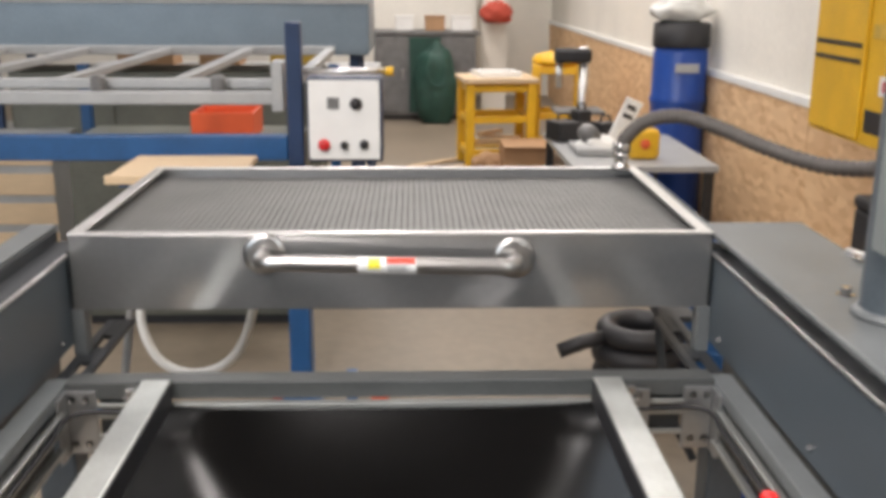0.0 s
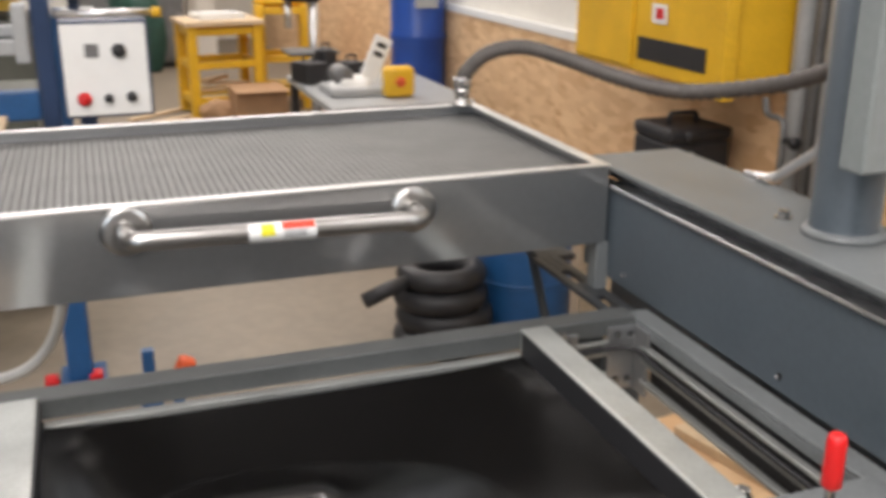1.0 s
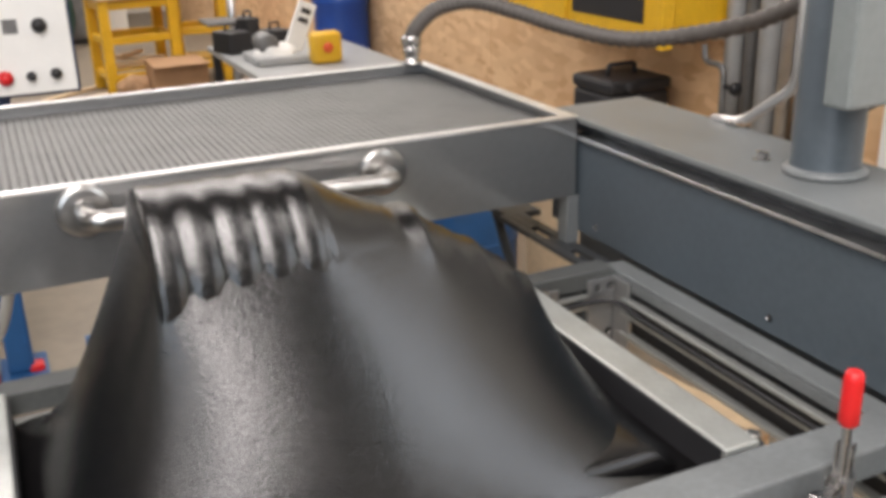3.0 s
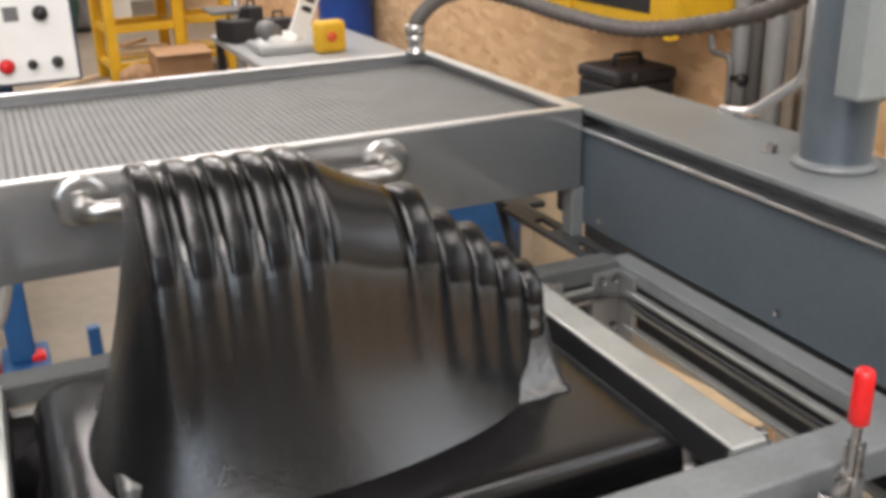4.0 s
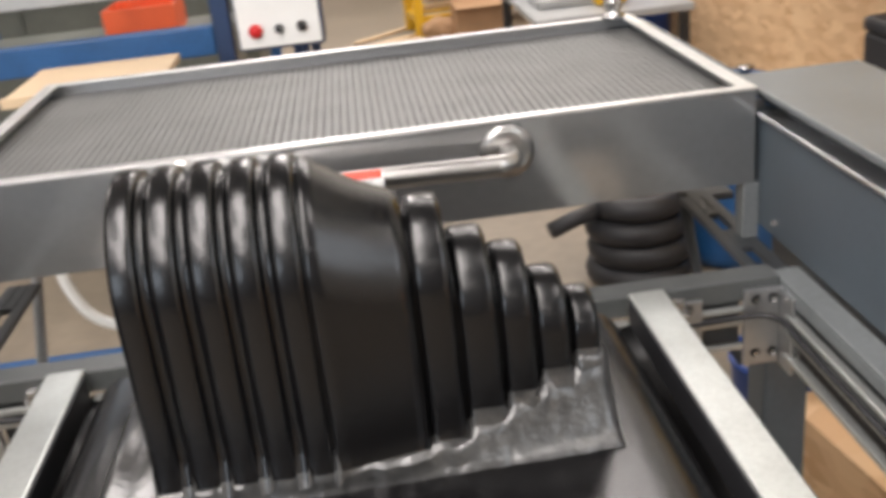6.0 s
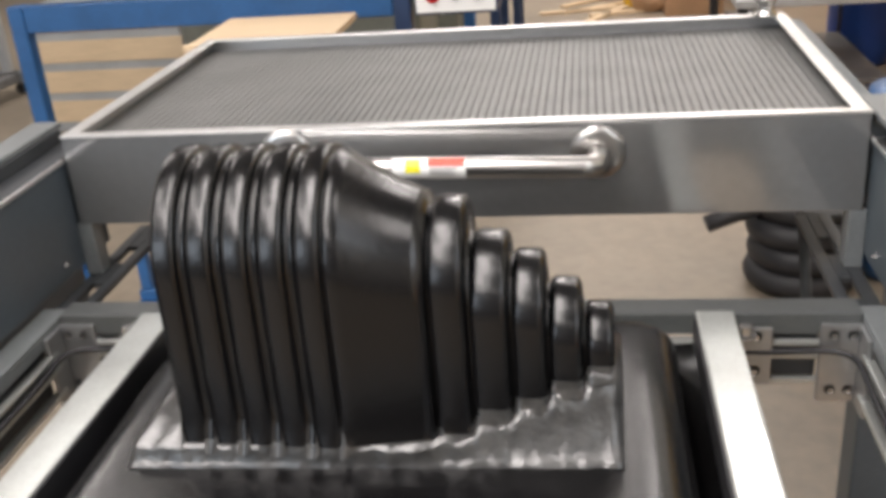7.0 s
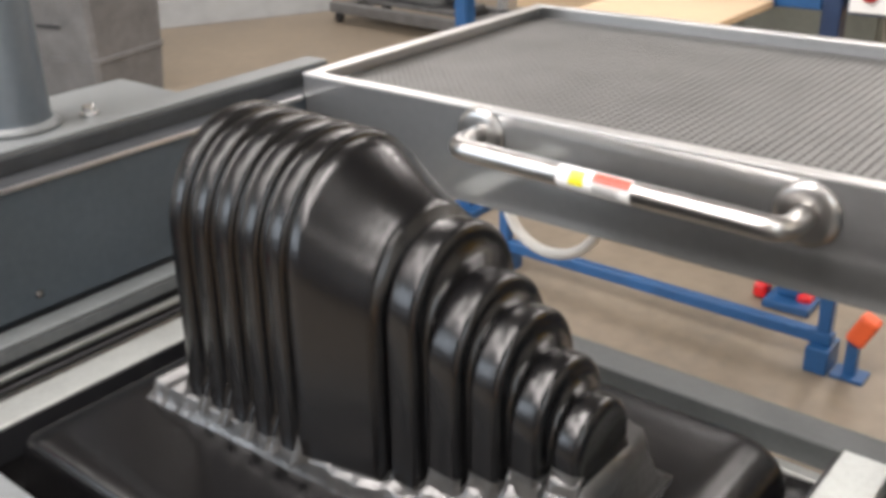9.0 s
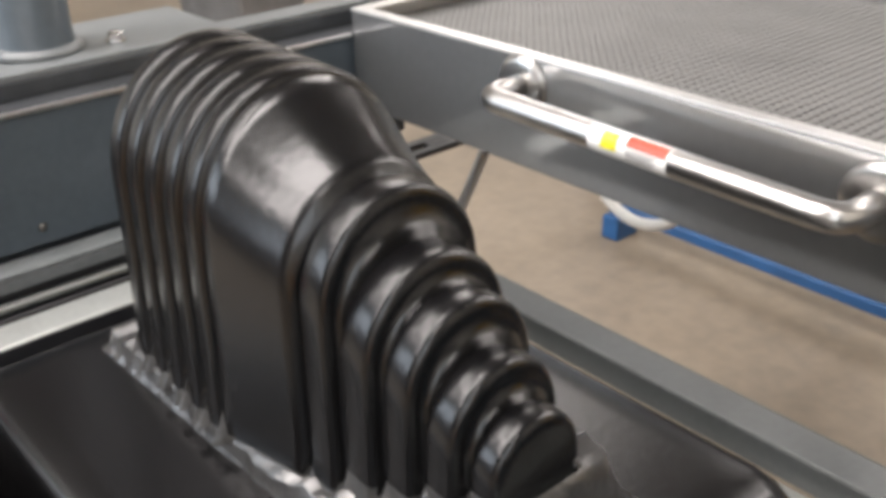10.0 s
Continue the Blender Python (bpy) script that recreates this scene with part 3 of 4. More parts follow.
def base_wedge():
    """Foot of the mould: low at the ribs, rising under the steps."""
    bm = bmesh.new()
    xs = [-0.292, -0.285] + [-0.28 + 0.005 * k for k in range(105)] + [0.246, 0.256]
    rows = []
    for i, x in enumerate(xs):
        z = wedge_top(x)
        t = 0.012 if i in (0, len(xs) - 1) else 0.0
        outer = 0.1225 - 0.018 * (x + 0.29) / 0.55
        inner = 0.112 - 0.058 * max(0.0, (x - 0.03) / 0.22) - t
        side = []
        for k in range(7):
            u = k / 6
            # a smooth face with the stair cut into its upper edge alone
            top = z if k == 6 else 0.819 + 0.056 * min(1.0, max(0.0, (x - 0.03) / 0.22))
            side.append((-(outer + (inner - outer) * u), min(z + 0.006, 0.799 + (top - t * 0.5 - 0.799) * u ** 1.7)))
        prof = [(-outer - 0.002, 0.79)] + side
        prof = prof + [(-a, b) for a, b in prof[::-1]]
        rows.append([bm.verts.new((x, -0.463 + y + 0.0025 * noise.noise((x * 55, y * 40, 3)), zz + (0.003 * noise.noise((x * 70, y * 60, 9)) if zz > 0.795 else 0))) for y, zz in prof])
    for a, b in zip(rows, rows[1:]):
        for k in range(len(a) - 1):
            bm.faces.new((a[k], a[k + 1], b[k + 1], b[k]))
    bm.faces.new(rows[0])
    bm.faces.new(rows[-1])
    return bm


shell = part("formed_shell", formed_shell(), BLACK, sheet, "ribbed and stepped black shell", True)
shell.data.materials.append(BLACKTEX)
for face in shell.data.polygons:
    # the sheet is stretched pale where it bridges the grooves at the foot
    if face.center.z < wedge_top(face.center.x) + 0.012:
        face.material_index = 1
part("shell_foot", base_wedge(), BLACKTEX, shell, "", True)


def platen_cover():
    """The sheet drawn over the table that carries the mould, with rolled edges."""
    bm = bmesh.new()
    rings = []
    for inset, z, roll in ((0.0, 0.60, 0.0), (0.0, 0.745, 0.0), (0.0, 0.765, 0.003), (0.0, 0.776, 0.010), (0.002, 0.787, 0.022), (0.006, 0.793, 0.036), (0.014, 0.7953, 0.052), (0.04, 0.7955, 0.072)):
        ring = []
        for cx, cy, a0 in ((0.335, -0.238, 0), (-0.368, -0.238, 90), (-0.368, -0.712, 180), (0.335, -0.712, 270)):
            for k in range(5):
                a = radians(a0 + 22.5 * k)
                r = 0.02
                ox, oy = (cx - r if cx > 0 else cx + r), (cy - r if cy > -0.4 else cy + r)
                px, py = ox + (r) * math.cos(a), oy + (r) * math.sin(a)
                dx, dy = (-roll if cx > 0 else roll), (-inset if cy > -0.4 else inset)
                ring.append(bm.verts.new((px + dx, py + dy, z)))
        rings.append(ring)
    for a, b in zip(rings, rings[1:]):
        n = len(a)
        for k in range(n):
            bm.faces.new((a[k], a[(k + 1) % n], b[(k + 1) % n], b[k]))
    bm.faces.new(rings[-1])
    return bm


part("table_cover", platen_cover(), BLACK, shell, "flat black sheet over the platen", True)


def sagging_web():
    """The heated sheet between the clamp bars, sagging in a shallow bowl."""
    nx, ny = 44, 34
    verts, faces = [], []
    for j in range(ny + 1):
        for i in range(nx + 1):
            u, v = i / nx * 2 - 1, j / ny * 2 - 1
            d = (1 - abs(u) ** 3.2) * (1 - abs(v) ** 2.0) * (1 - 0.22 * v)
            verts.append((X0 + (X1 - X0) * i / nx, Y0 + (Y1 - Y0) * j / ny, SHEET_Z - 0.115 * d))
    for j in range(ny):
        for i in range(nx):
            k = j * (nx + 1) + i
            faces.append((k, k + 1, k + nx + 2, k + nx + 1))
    me = bpy.data.meshes.new("clamped_web")
    me.from_pydata(verts, [], faces)
    me.materials.append(HOTBLACK)
    for p in me.polygons:
        p.use_smooth = True
    ob = new("clamped_web", me)
    ob.parent = sheet
    tagged(ob, "sagging black sheet held by the clamp frame")
    return ob


web = sagging_web()


def mould_height(gx, gy):
    """Crown height of the mould over a grid, or very low where it does not reach."""
    xs = np.array([s[0] for s in STATIONS])
    hw = np.interp(gx, xs, [s[1] for s in STATIONS])
    zt = np.interp(gx, xs, [s[2] for s in STATIONS])
    d = np.abs(gy - mid(gx))
    waist = hw * 0.955
    rise = np.minimum(waist * 1.1, (zt - FLOOR_Z) * 0.68)
    top = zt - rise + rise * np.sqrt(np.clip(1 - (d / waist) ** 2, 0, 1))
    side = FLOOR_Z + (zt - rise - FLOOR_Z) * np.clip((hw - d) / (hw - waist), 0, 1)
    h = np.where(d < waist, top, side)
    return np.where((gx < xs[0]) | (gx > xs[-1]) | (d > hw), -1.0, h)


def drape():
    """A stretched membrane over the mould, held at the clamp bars: heights on a grid."""
    nx, ny = 153, 113
    gx, gy = np.meshgrid(np.linspace(X0, X1, nx), np.linspace(Y0, Y1, ny))
    low = mould_height(gx, gy)
    z = np.full(gx.shape, SHEET_Z)
    for k in range(2600):
        z[1:-1, 1:-1] = 0.25 * (z[:-2, 1:-1] + z[2:, 1:-1] + z[1:-1, :-2] + z[1:-1, 2:])
        z = np.maximum(z, low)
    # stretched tight it bridges the grooves between the ribs
    bridged = low.copy()
    for k in range(1, 4):
        bridged = np.maximum(bridged, np.maximum(np.roll(low, k, 1), np.roll(low, -k, 1)))
    wide = bridged.copy()
    for k in range(1, 4):
        bridged = np.minimum(bridged, np.minimum(np.roll(wide, k, 1), np.roll(wide, -k, 1)))
    bridged = 0.3 * low + 0.7 * bridged
    bridged = np.maximum(bridged, np.maximum(np.roll(bridged, 1, 0), np.roll(bridged, -1, 0))) + 0.003
    taut = np.maximum(z, bridged)
    for k in range(400):
        taut[1:-1, 1:-1] = 0.25 * (taut[:-2, 1:-1] + taut[2:, 1:-1] + taut[1:-1, :-2] + taut[1:-1, 2:])
        taut = np.maximum(taut, bridged)
    # drawn hollow between the mould and the clamps
    taut = np.maximum(SHEET_Z + 0.393 * np.clip((taut - SHEET_Z) / 0.393, 0, 1) ** 1.9, bridged)
    for k in range(6):
        taut[1:-1, 1:-1] = np.maximum(0.25 * (taut[:-2, 1:-1] + taut[2:, 1:-1] + taut[1:-1, :-2] + taut[1:-1, 2:]), bridged[1:-1, 1:-1])
    # the soft sheet is blown up: fuller flanks away from the mould
    crown = 0.393
    z = SHEET_Z + 0.035 + (crown - 0.035) * np.clip((z - SHEET_Z) / crown, 0, 1) ** (0.72 + 0.26 * np.clip(np.abs(gx + 0.02) / 0.33, 0, 1) ** 1.5)
    return gx, gy, np.maximum(z, low), taut


def draped_skirts():
    """The draped sheet in four rigid flanks that ride up with the mould and sink to its foot."""
    gx, gy, z, taut = drape()
    ny, nx = z.shape
    u, v = (gx + 0.0) / 0.38, (gy - CY) / 0.28
    names = np.where(np.abs(u) > np.abs(v) * 1.25, np.where(u > 0, 1, 3), np.where(v > 0, 2, 0))
    out = []
    for n in range(4):
        verts, faces, index = [], [], {}
        for j in range(ny - 1):
            for i in range(nx - 1):
                if names[j, i] != n:
                    continue
                quad = []
                for jj, ii in ((j, i), (j, i + 1), (j + 1, i + 1), (j + 1, i)):
                    if (jj, ii) not in index:
                        index[jj, ii] = len(verts)
                        verts.append((gx[jj, ii], gy[jj, ii], z[jj, ii] + 0.001))
                    quad.append(index[jj, ii])
                faces.append(quad)
        me = bpy.data.meshes.new("draped_flank")
        me.from_pydata(verts, [], faces)
        me.materials.append(FLANKBLACK)
        for p in me.polygons:
            p.use_smooth = True
        ob = new("draped_flank", me)
        ob.parent = sheet
        tagged(ob, "stretched black flank of the draped sheet")
        out.append(ob)
    # the taut middle of the sheet, lying on the mould from the start
    verts = [(x, y, h) for x, y, h in zip(gx.ravel(), gy.ravel(), taut.ravel())]
    faces = [(k, k + 1, k + nx + 1, k + nx) for j in range(ny - 1) for k in range(j * nx, j * nx + nx - 1)]
    me = bpy.data.meshes.new("draped_crown")
    me.from_pydata(verts, [], faces)
    me.materials.append(FLANKBLACK)
    for p in me.polygons:
        p.use_smooth = True
    crown = new("draped_crown", me)
    crown.parent = sheet
    tagged(crown, "taut black crown of the draped sheet")
    return out, crown


flanks, taut_crown = draped_skirts()
LIFTS = (-0.325, -0.226, -0.15, -0.095)


def nested_tents():
    """The sheet while the mould lifts it: one tight tent for each height, nested like skins."""
    nx, ny = 153, 113
    gx, gy = np.meshgrid(np.linspace(X0, X1, nx), np.linspace(Y0, Y1, ny))
    low = mould_height(gx, gy)
    for k in range(3):
        low = np.maximum(low, np.maximum(np.roll(low, 1, 1), np.roll(low, -1, 1)))
    low = np.maximum(low, np.maximum(np.roll(low, 1, 0), np.roll(low, -1, 0)))
    out = []
    for lift in LIFTS:
        floor_z = np.where(low > 0, low + lift + 0.003, -1.0)
        z = np.full(gx.shape, SHEET_Z)
        for k in range(1800):
            z[1:-1, 1:-1] = 0.25 * (z[:-2, 1:-1] + z[2:, 1:-1] + z[1:-1, :-2] + z[1:-1, 2:])
            z = np.maximum(z, floor_z)
        for k in range(10):
            z[1:-1, 1:-1] = 0.5 * z[1:-1, 1:-1] + 0.125 * (z[:-2, 1:-1] + z[2:, 1:-1] + z[1:-1, :-2] + z[1:-1, 2:])
        z[1:-1, 1:-1] += 0.004
        verts = [(x, y, h) for x, y, h in zip(gx.ravel(), gy.ravel(), z.ravel())]
        faces = [(k, k + 1, k + nx + 1, k + nx) for j in range(ny - 1) for k in range(j * nx, j * nx + nx - 1)]
        me = bpy.data.meshes.new("rising_skin")
        me.from_pydata(verts, [], faces)
        me.materials.append(HOTBLACK if lift < -0.2 else FLANKBLACK)
        for p in me.polygons:
            p.use_smooth = True
        ob = new("rising_skin", me)
        ob.parent = sheet
        out.append(tagged(ob, "smooth soft black skin lifted by the mould"))
    return out


skins = nested_tents()


# ---- under the tray ----
def cable_loop():
    c = thing("cable_loop", "pale grey sheathed cable hanging in a loop under the tray", "cable")
    part("cable", tube(spline([(-0.60, 0.64, 0.847), (-0.66, 0.64, 0.72), (-0.681, 0.64, 0.611), (-0.662, 0.64, 0.526), (-0.623, 0.64, 0.474), (-0.555, 0.64, 0.45), (-0.478, 0.64, 0.469), (-0.422, 0.64, 0.526), (-0.388, 0.64, 0.618), (-0.37, 0.64, 0.73), (-0.36, 0.64, 0.847)], 10), 0.0125, 12), CABLE, c, "", True)


cable_loop()


def vacuum_tank():
    v = thing("vacuum_tank", "blue painted steel tank on the floor beside black hoses", "tank", (1.36, 1.98, FLOOR))
    part("tank", lathe([(0.16, 0.0), (0.195, 0.012), (0.205, 0.05), (0.205, 0.62), (0.19, 0.66), (0.13, 0.685)], (0, 0, 0), 32), BLUE, v, "", True)
    for z in (0.22, 0.43):
        part("seam", lathe([(0.2055, z), (0.2095, z + 0.004), (0.2095, z + 0.014), (0.2055, z + 0.018)], (0, 0, 0), 32), BLUE, v, "", True)
    part("valve", lathe([(0.02, 0.68), (0.02, 0.70), (0.03, 0.705), (0.03, 0.715)], (0.05, 0.02, 0), 14), CHROME, v, "", True)


def hose_stack():
    s = thing("coiled_hose_stack", "stack of black coiled rubber hoses on the floor", "hose coil", (0.96, 1.87, FLOOR))
    for k, (r, rr) in enumerate(((0.15, 0.048), (0.148, 0.05), (0.143, 0.048), (0.135, 0.045))):
        n = 28
        ring = [(r * math.cos(2 * math.pi * j / n) + 0.01 * math.sin(k * 2.0), r * math.sin(2 * math.pi * j / n), 0.05 + k * 0.088) for j in range(n + 1)]
        part("coil", tube(ring, rr, 12), BLACKMAT, s, "", True)
    part("hose_end", tube([(-0.14, -0.05, 0.31), (-0.24, -0.06, 0.29), (-0.34, -0.08, 0.26)], 0.03, 12), BLACKMAT, s, "", True)


vacuum_tank()
hose_stack()
bucket = thing("blue_bucket", "blue plastic bucket on the floor behind the machine leg", "bucket", (1.0, 0.72, FLOOR))
part("body", lathe([(0.095, 0.0), (0.10, 0.01), (0.122, 0.27), (0.128, 0.275), (0.128, 0.29), (0.118, 0.29), (0.095, 0.02)], (0, 0, 0), 28), DRUMBLUE, bucket, "", True)
part("bail", tube([(0.125 * math.cos(a), 0.03 * math.sin(a), 0.285 - 0.05 * math.sin(a)) for a in [math.pi * k / 12 for k in range(13)]], 0.004, 8), BRUSHED, bucket, "wire handle", True)
pallet_box = thing("wooden_box", "low orange-brown wooden box on the floor", "box", (1.16, 0.40, FLOOR), 8)
part("base", box((-0.17, -0.24, 0), (0.17, 0.24, 0.02), 0.003), OSB, pallet_box)
for s in (-1, 1):
    part("side", box((min(s * 0.17, s * 0.152), -0.24, 0.0205), (max(s * 0.17, s * 0.152), 0.24, 0.22), 0.003), OSB, pallet_box)
    part("end", box((-0.151, min(s * 0.24, s * 0.222), 0.0205), (0.151, max(s * 0.24, s * 0.222), 0.22), 0.003), OSB, pallet_box)
part("lid", box((-0.175, -0.245, 0.2205), (0.175, 0.245, 0.235), 0.003), OSB, pallet_box)
offcut = thing("pale_plank", "pale timber plank lying on the wooden box", "plank", (1.27, 0.36, FLOOR + 0.2355), 12)
part("board", box((-0.035, -0.2, 0), (0.035, 0.2, 0.03), 0.003), PALEWOOD, offcut)
crate = thing("cardboard_box", "brown cardboard box on the floor below the rail", "box", (0.62, -0.42, FLOOR))
part("body", box((-0.16, -0.30, 0), (0.16, 0.22, 0.42), 0.004), BROWNBOARD, crate)
part("flap", box((-0.16, 0.222, 0.30), (0.16, 0.228, 0.50), 0.002), BROWNBOARD, crate)
part("tape", box((-0.025, -0.30, 0.4205), (0.025, 0.22, 0.4215), 0), PALEWOOD, crate, "strip of tan tape")


def crumpled(rx, ry, rz, seed, squash=1.0):
    bm = bmesh.new()
    bmesh.ops.create_icosphere(bm, subdivisions=4, radius=1)
    for v in bm.verts:
        d = 1 + 0.22 * noise.noise(v.co * 1.7 + Vector((seed, 0, 0))) + 0.08 * noise.noise(v.co * 5 + Vector((0, seed, 0)))
        v.co = Vector((v.co.x * rx * d, v.co.y * ry * d, max(-rz * 0.8, v.co.z * rz * d) + rz * 0.8))
    return bm


# ---- second machine in blue and grey behind the tray ----
YB = 1.95
second = thing("blue_forming_machine", "blue steel machine with a grey roller frame", "machine", (0, 0, 0))
for x0 in (-0.44, -1.87):
    top = 1.32 if x0 > -1 else 0.892
    part("post", box((x0, YB, FLOOR), (x0 + 0.06, YB + 0.06, top), 0.006), BLUE if x0 < -1 else NAVY, second)
    part("rear_post", box((x0, 3.9, FLOOR), (x0 + 0.06, 3.96, 1.0), 0.006), BLUE, second)
    part("foot", box((x0 - 0.05, YB - 0.08, FLOOR), (x0 + 0.11, YB + 0.14, FLOOR + 0.03), 0.006), BLUE, second)
part("base_box", box((-0.462, YB - 0.02, FLOOR + 0.031), (-0.375, YB + 0.12, 0.62), 0.008), BLUE, second, "blue boxed column foot")
part("front_beam", box((-1.808, YB, 0.793), (-0.442, YB + 0.06, 0.892), 0.006), BLUE, second, "wide blue front beam")
part("floor_beam", box((-1.40, 1.58, FLOOR + 0.085), (-0.16, 1.62, FLOOR + 0.125), 0.005), BLUE, second, "blue square tube near the floor")
for x0 in (-1.37, -0.19):
    part("floor_foot", boxes(((x0 - 0.035, 1.55, FLOOR), (x0 + 0.035, 1.66, FLOOR + 0.085)), ((x0 - 0.02, 1.585, FLOOR + 0.125), (x0 + 0.02, 1.625, FLOOR + 0.26)), bevel=0.005), BLUE, second)
for x0 in (-0.545, -0.392):
    part("levelling_foot", box((x0, YB - 0.03, FLOOR + 0.0005), (x0 + 0.05, YB + 0.03, FLOOR + 0.055), 0.012), RED, second, "red levelling foot")
part("low_rail", box((-1.1, 2.5, 0.16), (-0.36, 2.55, 0.22), 0.005), BLUE, second)
part("stop_pad", box((-0.03, -0.03, 0), (0.03, 0.03, 0.10), 0.014, pose(-0.10, 1.60, FLOOR + 0.12, 0, 25, 0)), ORANGE, second, "orange rubber foot")
part("stop_stem", boxes(((-0.118, 1.585, FLOOR), (-0.082, 1.615, FLOOR + 0.135)), ((-0.15, 1.56, FLOOR), (-0.05, 1.64, FLOOR + 0.012)), bevel=0.003), BLUE, second)
# grey frame of the second machine: near beam, far beam and rungs
part("near_beam", box((-2.6, YB + 0.04, 1.005), (-0.46, YB + 0.10, 1.055), 0.006), GREYPAINT, second, "light grey frame beam")
part("near_rail", box((-2.6, YB + 0.11, 1.058), (-0.46, YB + 0.15, 1.098), 0.006), GREYPAINT, second)
part("far_beam", box((-3.2, 3.88, 1.055), (-0.40, 3.94, 1.105), 0.006), GREYPAINT, second)
for k in range(6):
    x0 = -2.75 + k * 0.46
    part("rung", box((x0, YB + 0.151, 1.06), (x0 + 0.05, 3.879, 1.095), 0.004), GREYPAINT, second)
    part("clip", lathe([(0.03, 0), (0.03, 0.05), (0.02, 0.06)], (x0 + 0.2, YB + 0.075, 1.0555), 12), CASTGREY, second)
part("end_post", box((-0.50, YB + 0.02, 0.98), (-0.455, YB + 0.16, 1.17), 0.005), GREYPAINT, second)
# control cabinet with a white face
cabinet = part("control_cabinet", box((-0.365, 1.95, 0.79), (-0.075, 2.14, 1.115), 0.008), NAVY, second, "dark control cabinet with a white face")
part("face", box((-0.358, 1.9435, 0.80), (-0.085, 1.9495, 1.105), 0.003), WHITE, cabinet, "white control face")
part("top_handle", tube(rounded([(-0.37, 1.93, 1.14), (-0.06, 1.93, 1.14)], 0.01), 0.013, 12), BRUSHED, cabinet, "pale grab bar", True)
part("handle_end", lathe([(0.017, 0), (0.017, 0.03)], (-0.06, 1.93, 1.14), 12, "x"), YELLOW, cabinet, "yellow bar cap", True)
for x0, z0, r, mat, nm in ((-0.300, 0.856, 0.020, RED, "stop_button"), (-0.222, 0.856, 0.013, BLACKMAT, "switch"), (-0.146, 0.858, 0.015, BLACKMAT, "switch"), (-0.175, 1.015, 0.020, BLACKMAT, "dial")):
    part(nm, lathe([(r * 1.2, 0), (r * 1.2, -0.006), (r, -0.010), (r * 0.9, -0.022)], (x0, 1.943, z0), 18, "y"), mat, cabinet, "", True)
part("display", box((-0.285, 1.939, 0.995), (-0.240, 1.9432, 1.04), 0.002), CASTGREY, cabinet, "grey display window")
# pale blue hood behind
hood = thing("machine_hood", "large pale blue sheet metal hood on a stand", "machine hood", (0, 4.35, 0))
bm = bmesh.new()
prof = [(0.0, 1.02), (0.0, 1.34), (0.25, 1.62), (0.9, 1.62), (0.9, 1.02)]
ra = [bm.verts.new((-2.7, y, z)) for y, z in prof]
rb = [bm.verts.new((-0.22, y, z)) for y, z in prof]
for k in range(5):
    bm.faces.new((ra[k], ra[(k + 1) % 5], rb[(k + 1) % 5], rb[k]))
bm.faces.new(ra)
bm.faces.new(rb)
bmesh.ops.bevel(bm, geom=bm.edges[:], offset=0.01, segments=2, affect="EDGES")
part("shell", bm, HOODBLUE, hood)
part("trim", box((-2.72, -0.012, 1.33), (-0.2, -0.001, 1.37), 0.003), GREYPAINT, hood)
for x0 in (-2.6, -0.35):
    for y0 in (0.1, 0.75):
        part("leg", box((x0, y0, FLOOR), (x0 + 0.06, y0 + 0.06, 1.02), 0.004), NAVY, hood)


def crate_thing(name, label, cat, lo, hi, mat, group=""):
    c = thing(name, label, cat, ((lo[0] + hi[0]) / 2, (lo[1] + hi[1]) / 2, lo[2]), 0, group)
    sx_, sy_, sz_ = (hi[0] - lo[0]) / 2, (hi[1] - lo[1]) / 2, hi[2] - lo[2]
    t = 0.012
    part("base", box((-sx_, -sy_, 0), (sx_, sy_, t), 0.002), mat, c)
    for s in (-1, 1):
        a, b = sorted((s * sx_, s * (sx_ - t)))
        part("side", box((a, -sy_, t), (b, sy_, sz_), 0.002), mat, c)
        a, b = sorted((s * sy_, s * (sy_ - t)))
        part("end", box((-sx_ + t, a, t), (sx_ - t, b, sz_), 0.002), mat, c)
    return c


olive = thing("low_cabinet", "grey-green steel cabinet behind the blue machine", "cabinet", (-1.0, 2.85, FLOOR))
part("body", box((-0.6, 0, 0.05), (0.5, 0.5, 0.93), 0.008), OLIVE, olive)
part("plinth", box((-0.57, 0.03, 0), (0.47, 0.47, 0.05), 0.003), BLACKMAT, olive)
for x0 in (-0.58, -0.04):
    d = part("door", box((x0, -0.016, 0.08), (x0 + 0.52, -0.001, 0.90), 0.004), OLIVE, olive)
    part("handle", box((x0 + 0.44, -0.03, 0.5), (x0 + 0.46, -0.0165, 0.6), 0.003), BRUSHED, d)
crate_thing("orange_crate", "orange plastic crate standing on the low cabinet", "crate", (-1.02, 2.9, FLOOR + 0.93), (-0.72, 3.2, FLOOR + 1.055), ORANGE)
store = thing("storage_cabinet", "dark olive storage cabinet under the hood", "cabinet", (-1.5, 4.5, FLOOR))
part("body", box((-1.0, 0, 0.05), (0.95, 0.6, 1.1), 0.008), OLIVE, store)
part("plinth", box((-0.97, 0.03, 0), (0.92, 0.57, 0.05), 0.003), BLACKMAT, store)
for k in range(3):
    d = part("door", box((-0.98 + k * 0.645, -0.016, 0.08), (-0.35 + k * 0.645, -0.001, 1.07), 0.004), OLIVE, store)
    part("handle", box((-0.44 + k * 0.645, -0.03, 0.5), (-0.42 + k * 0.645, -0.0165, 0.62), 0.003), BRUSHED, d)
for x0 in (-0.95, -0.62):
    part("arm", box((x0, 1.44, 0.793), (x0 + 0.04, 1.949, 0.815), 0.003), BLUE, second)
board = thing("wood_board", "pale plywood board lying on blue machine arms", "board", (-0.76, 1.62, 0.8155))
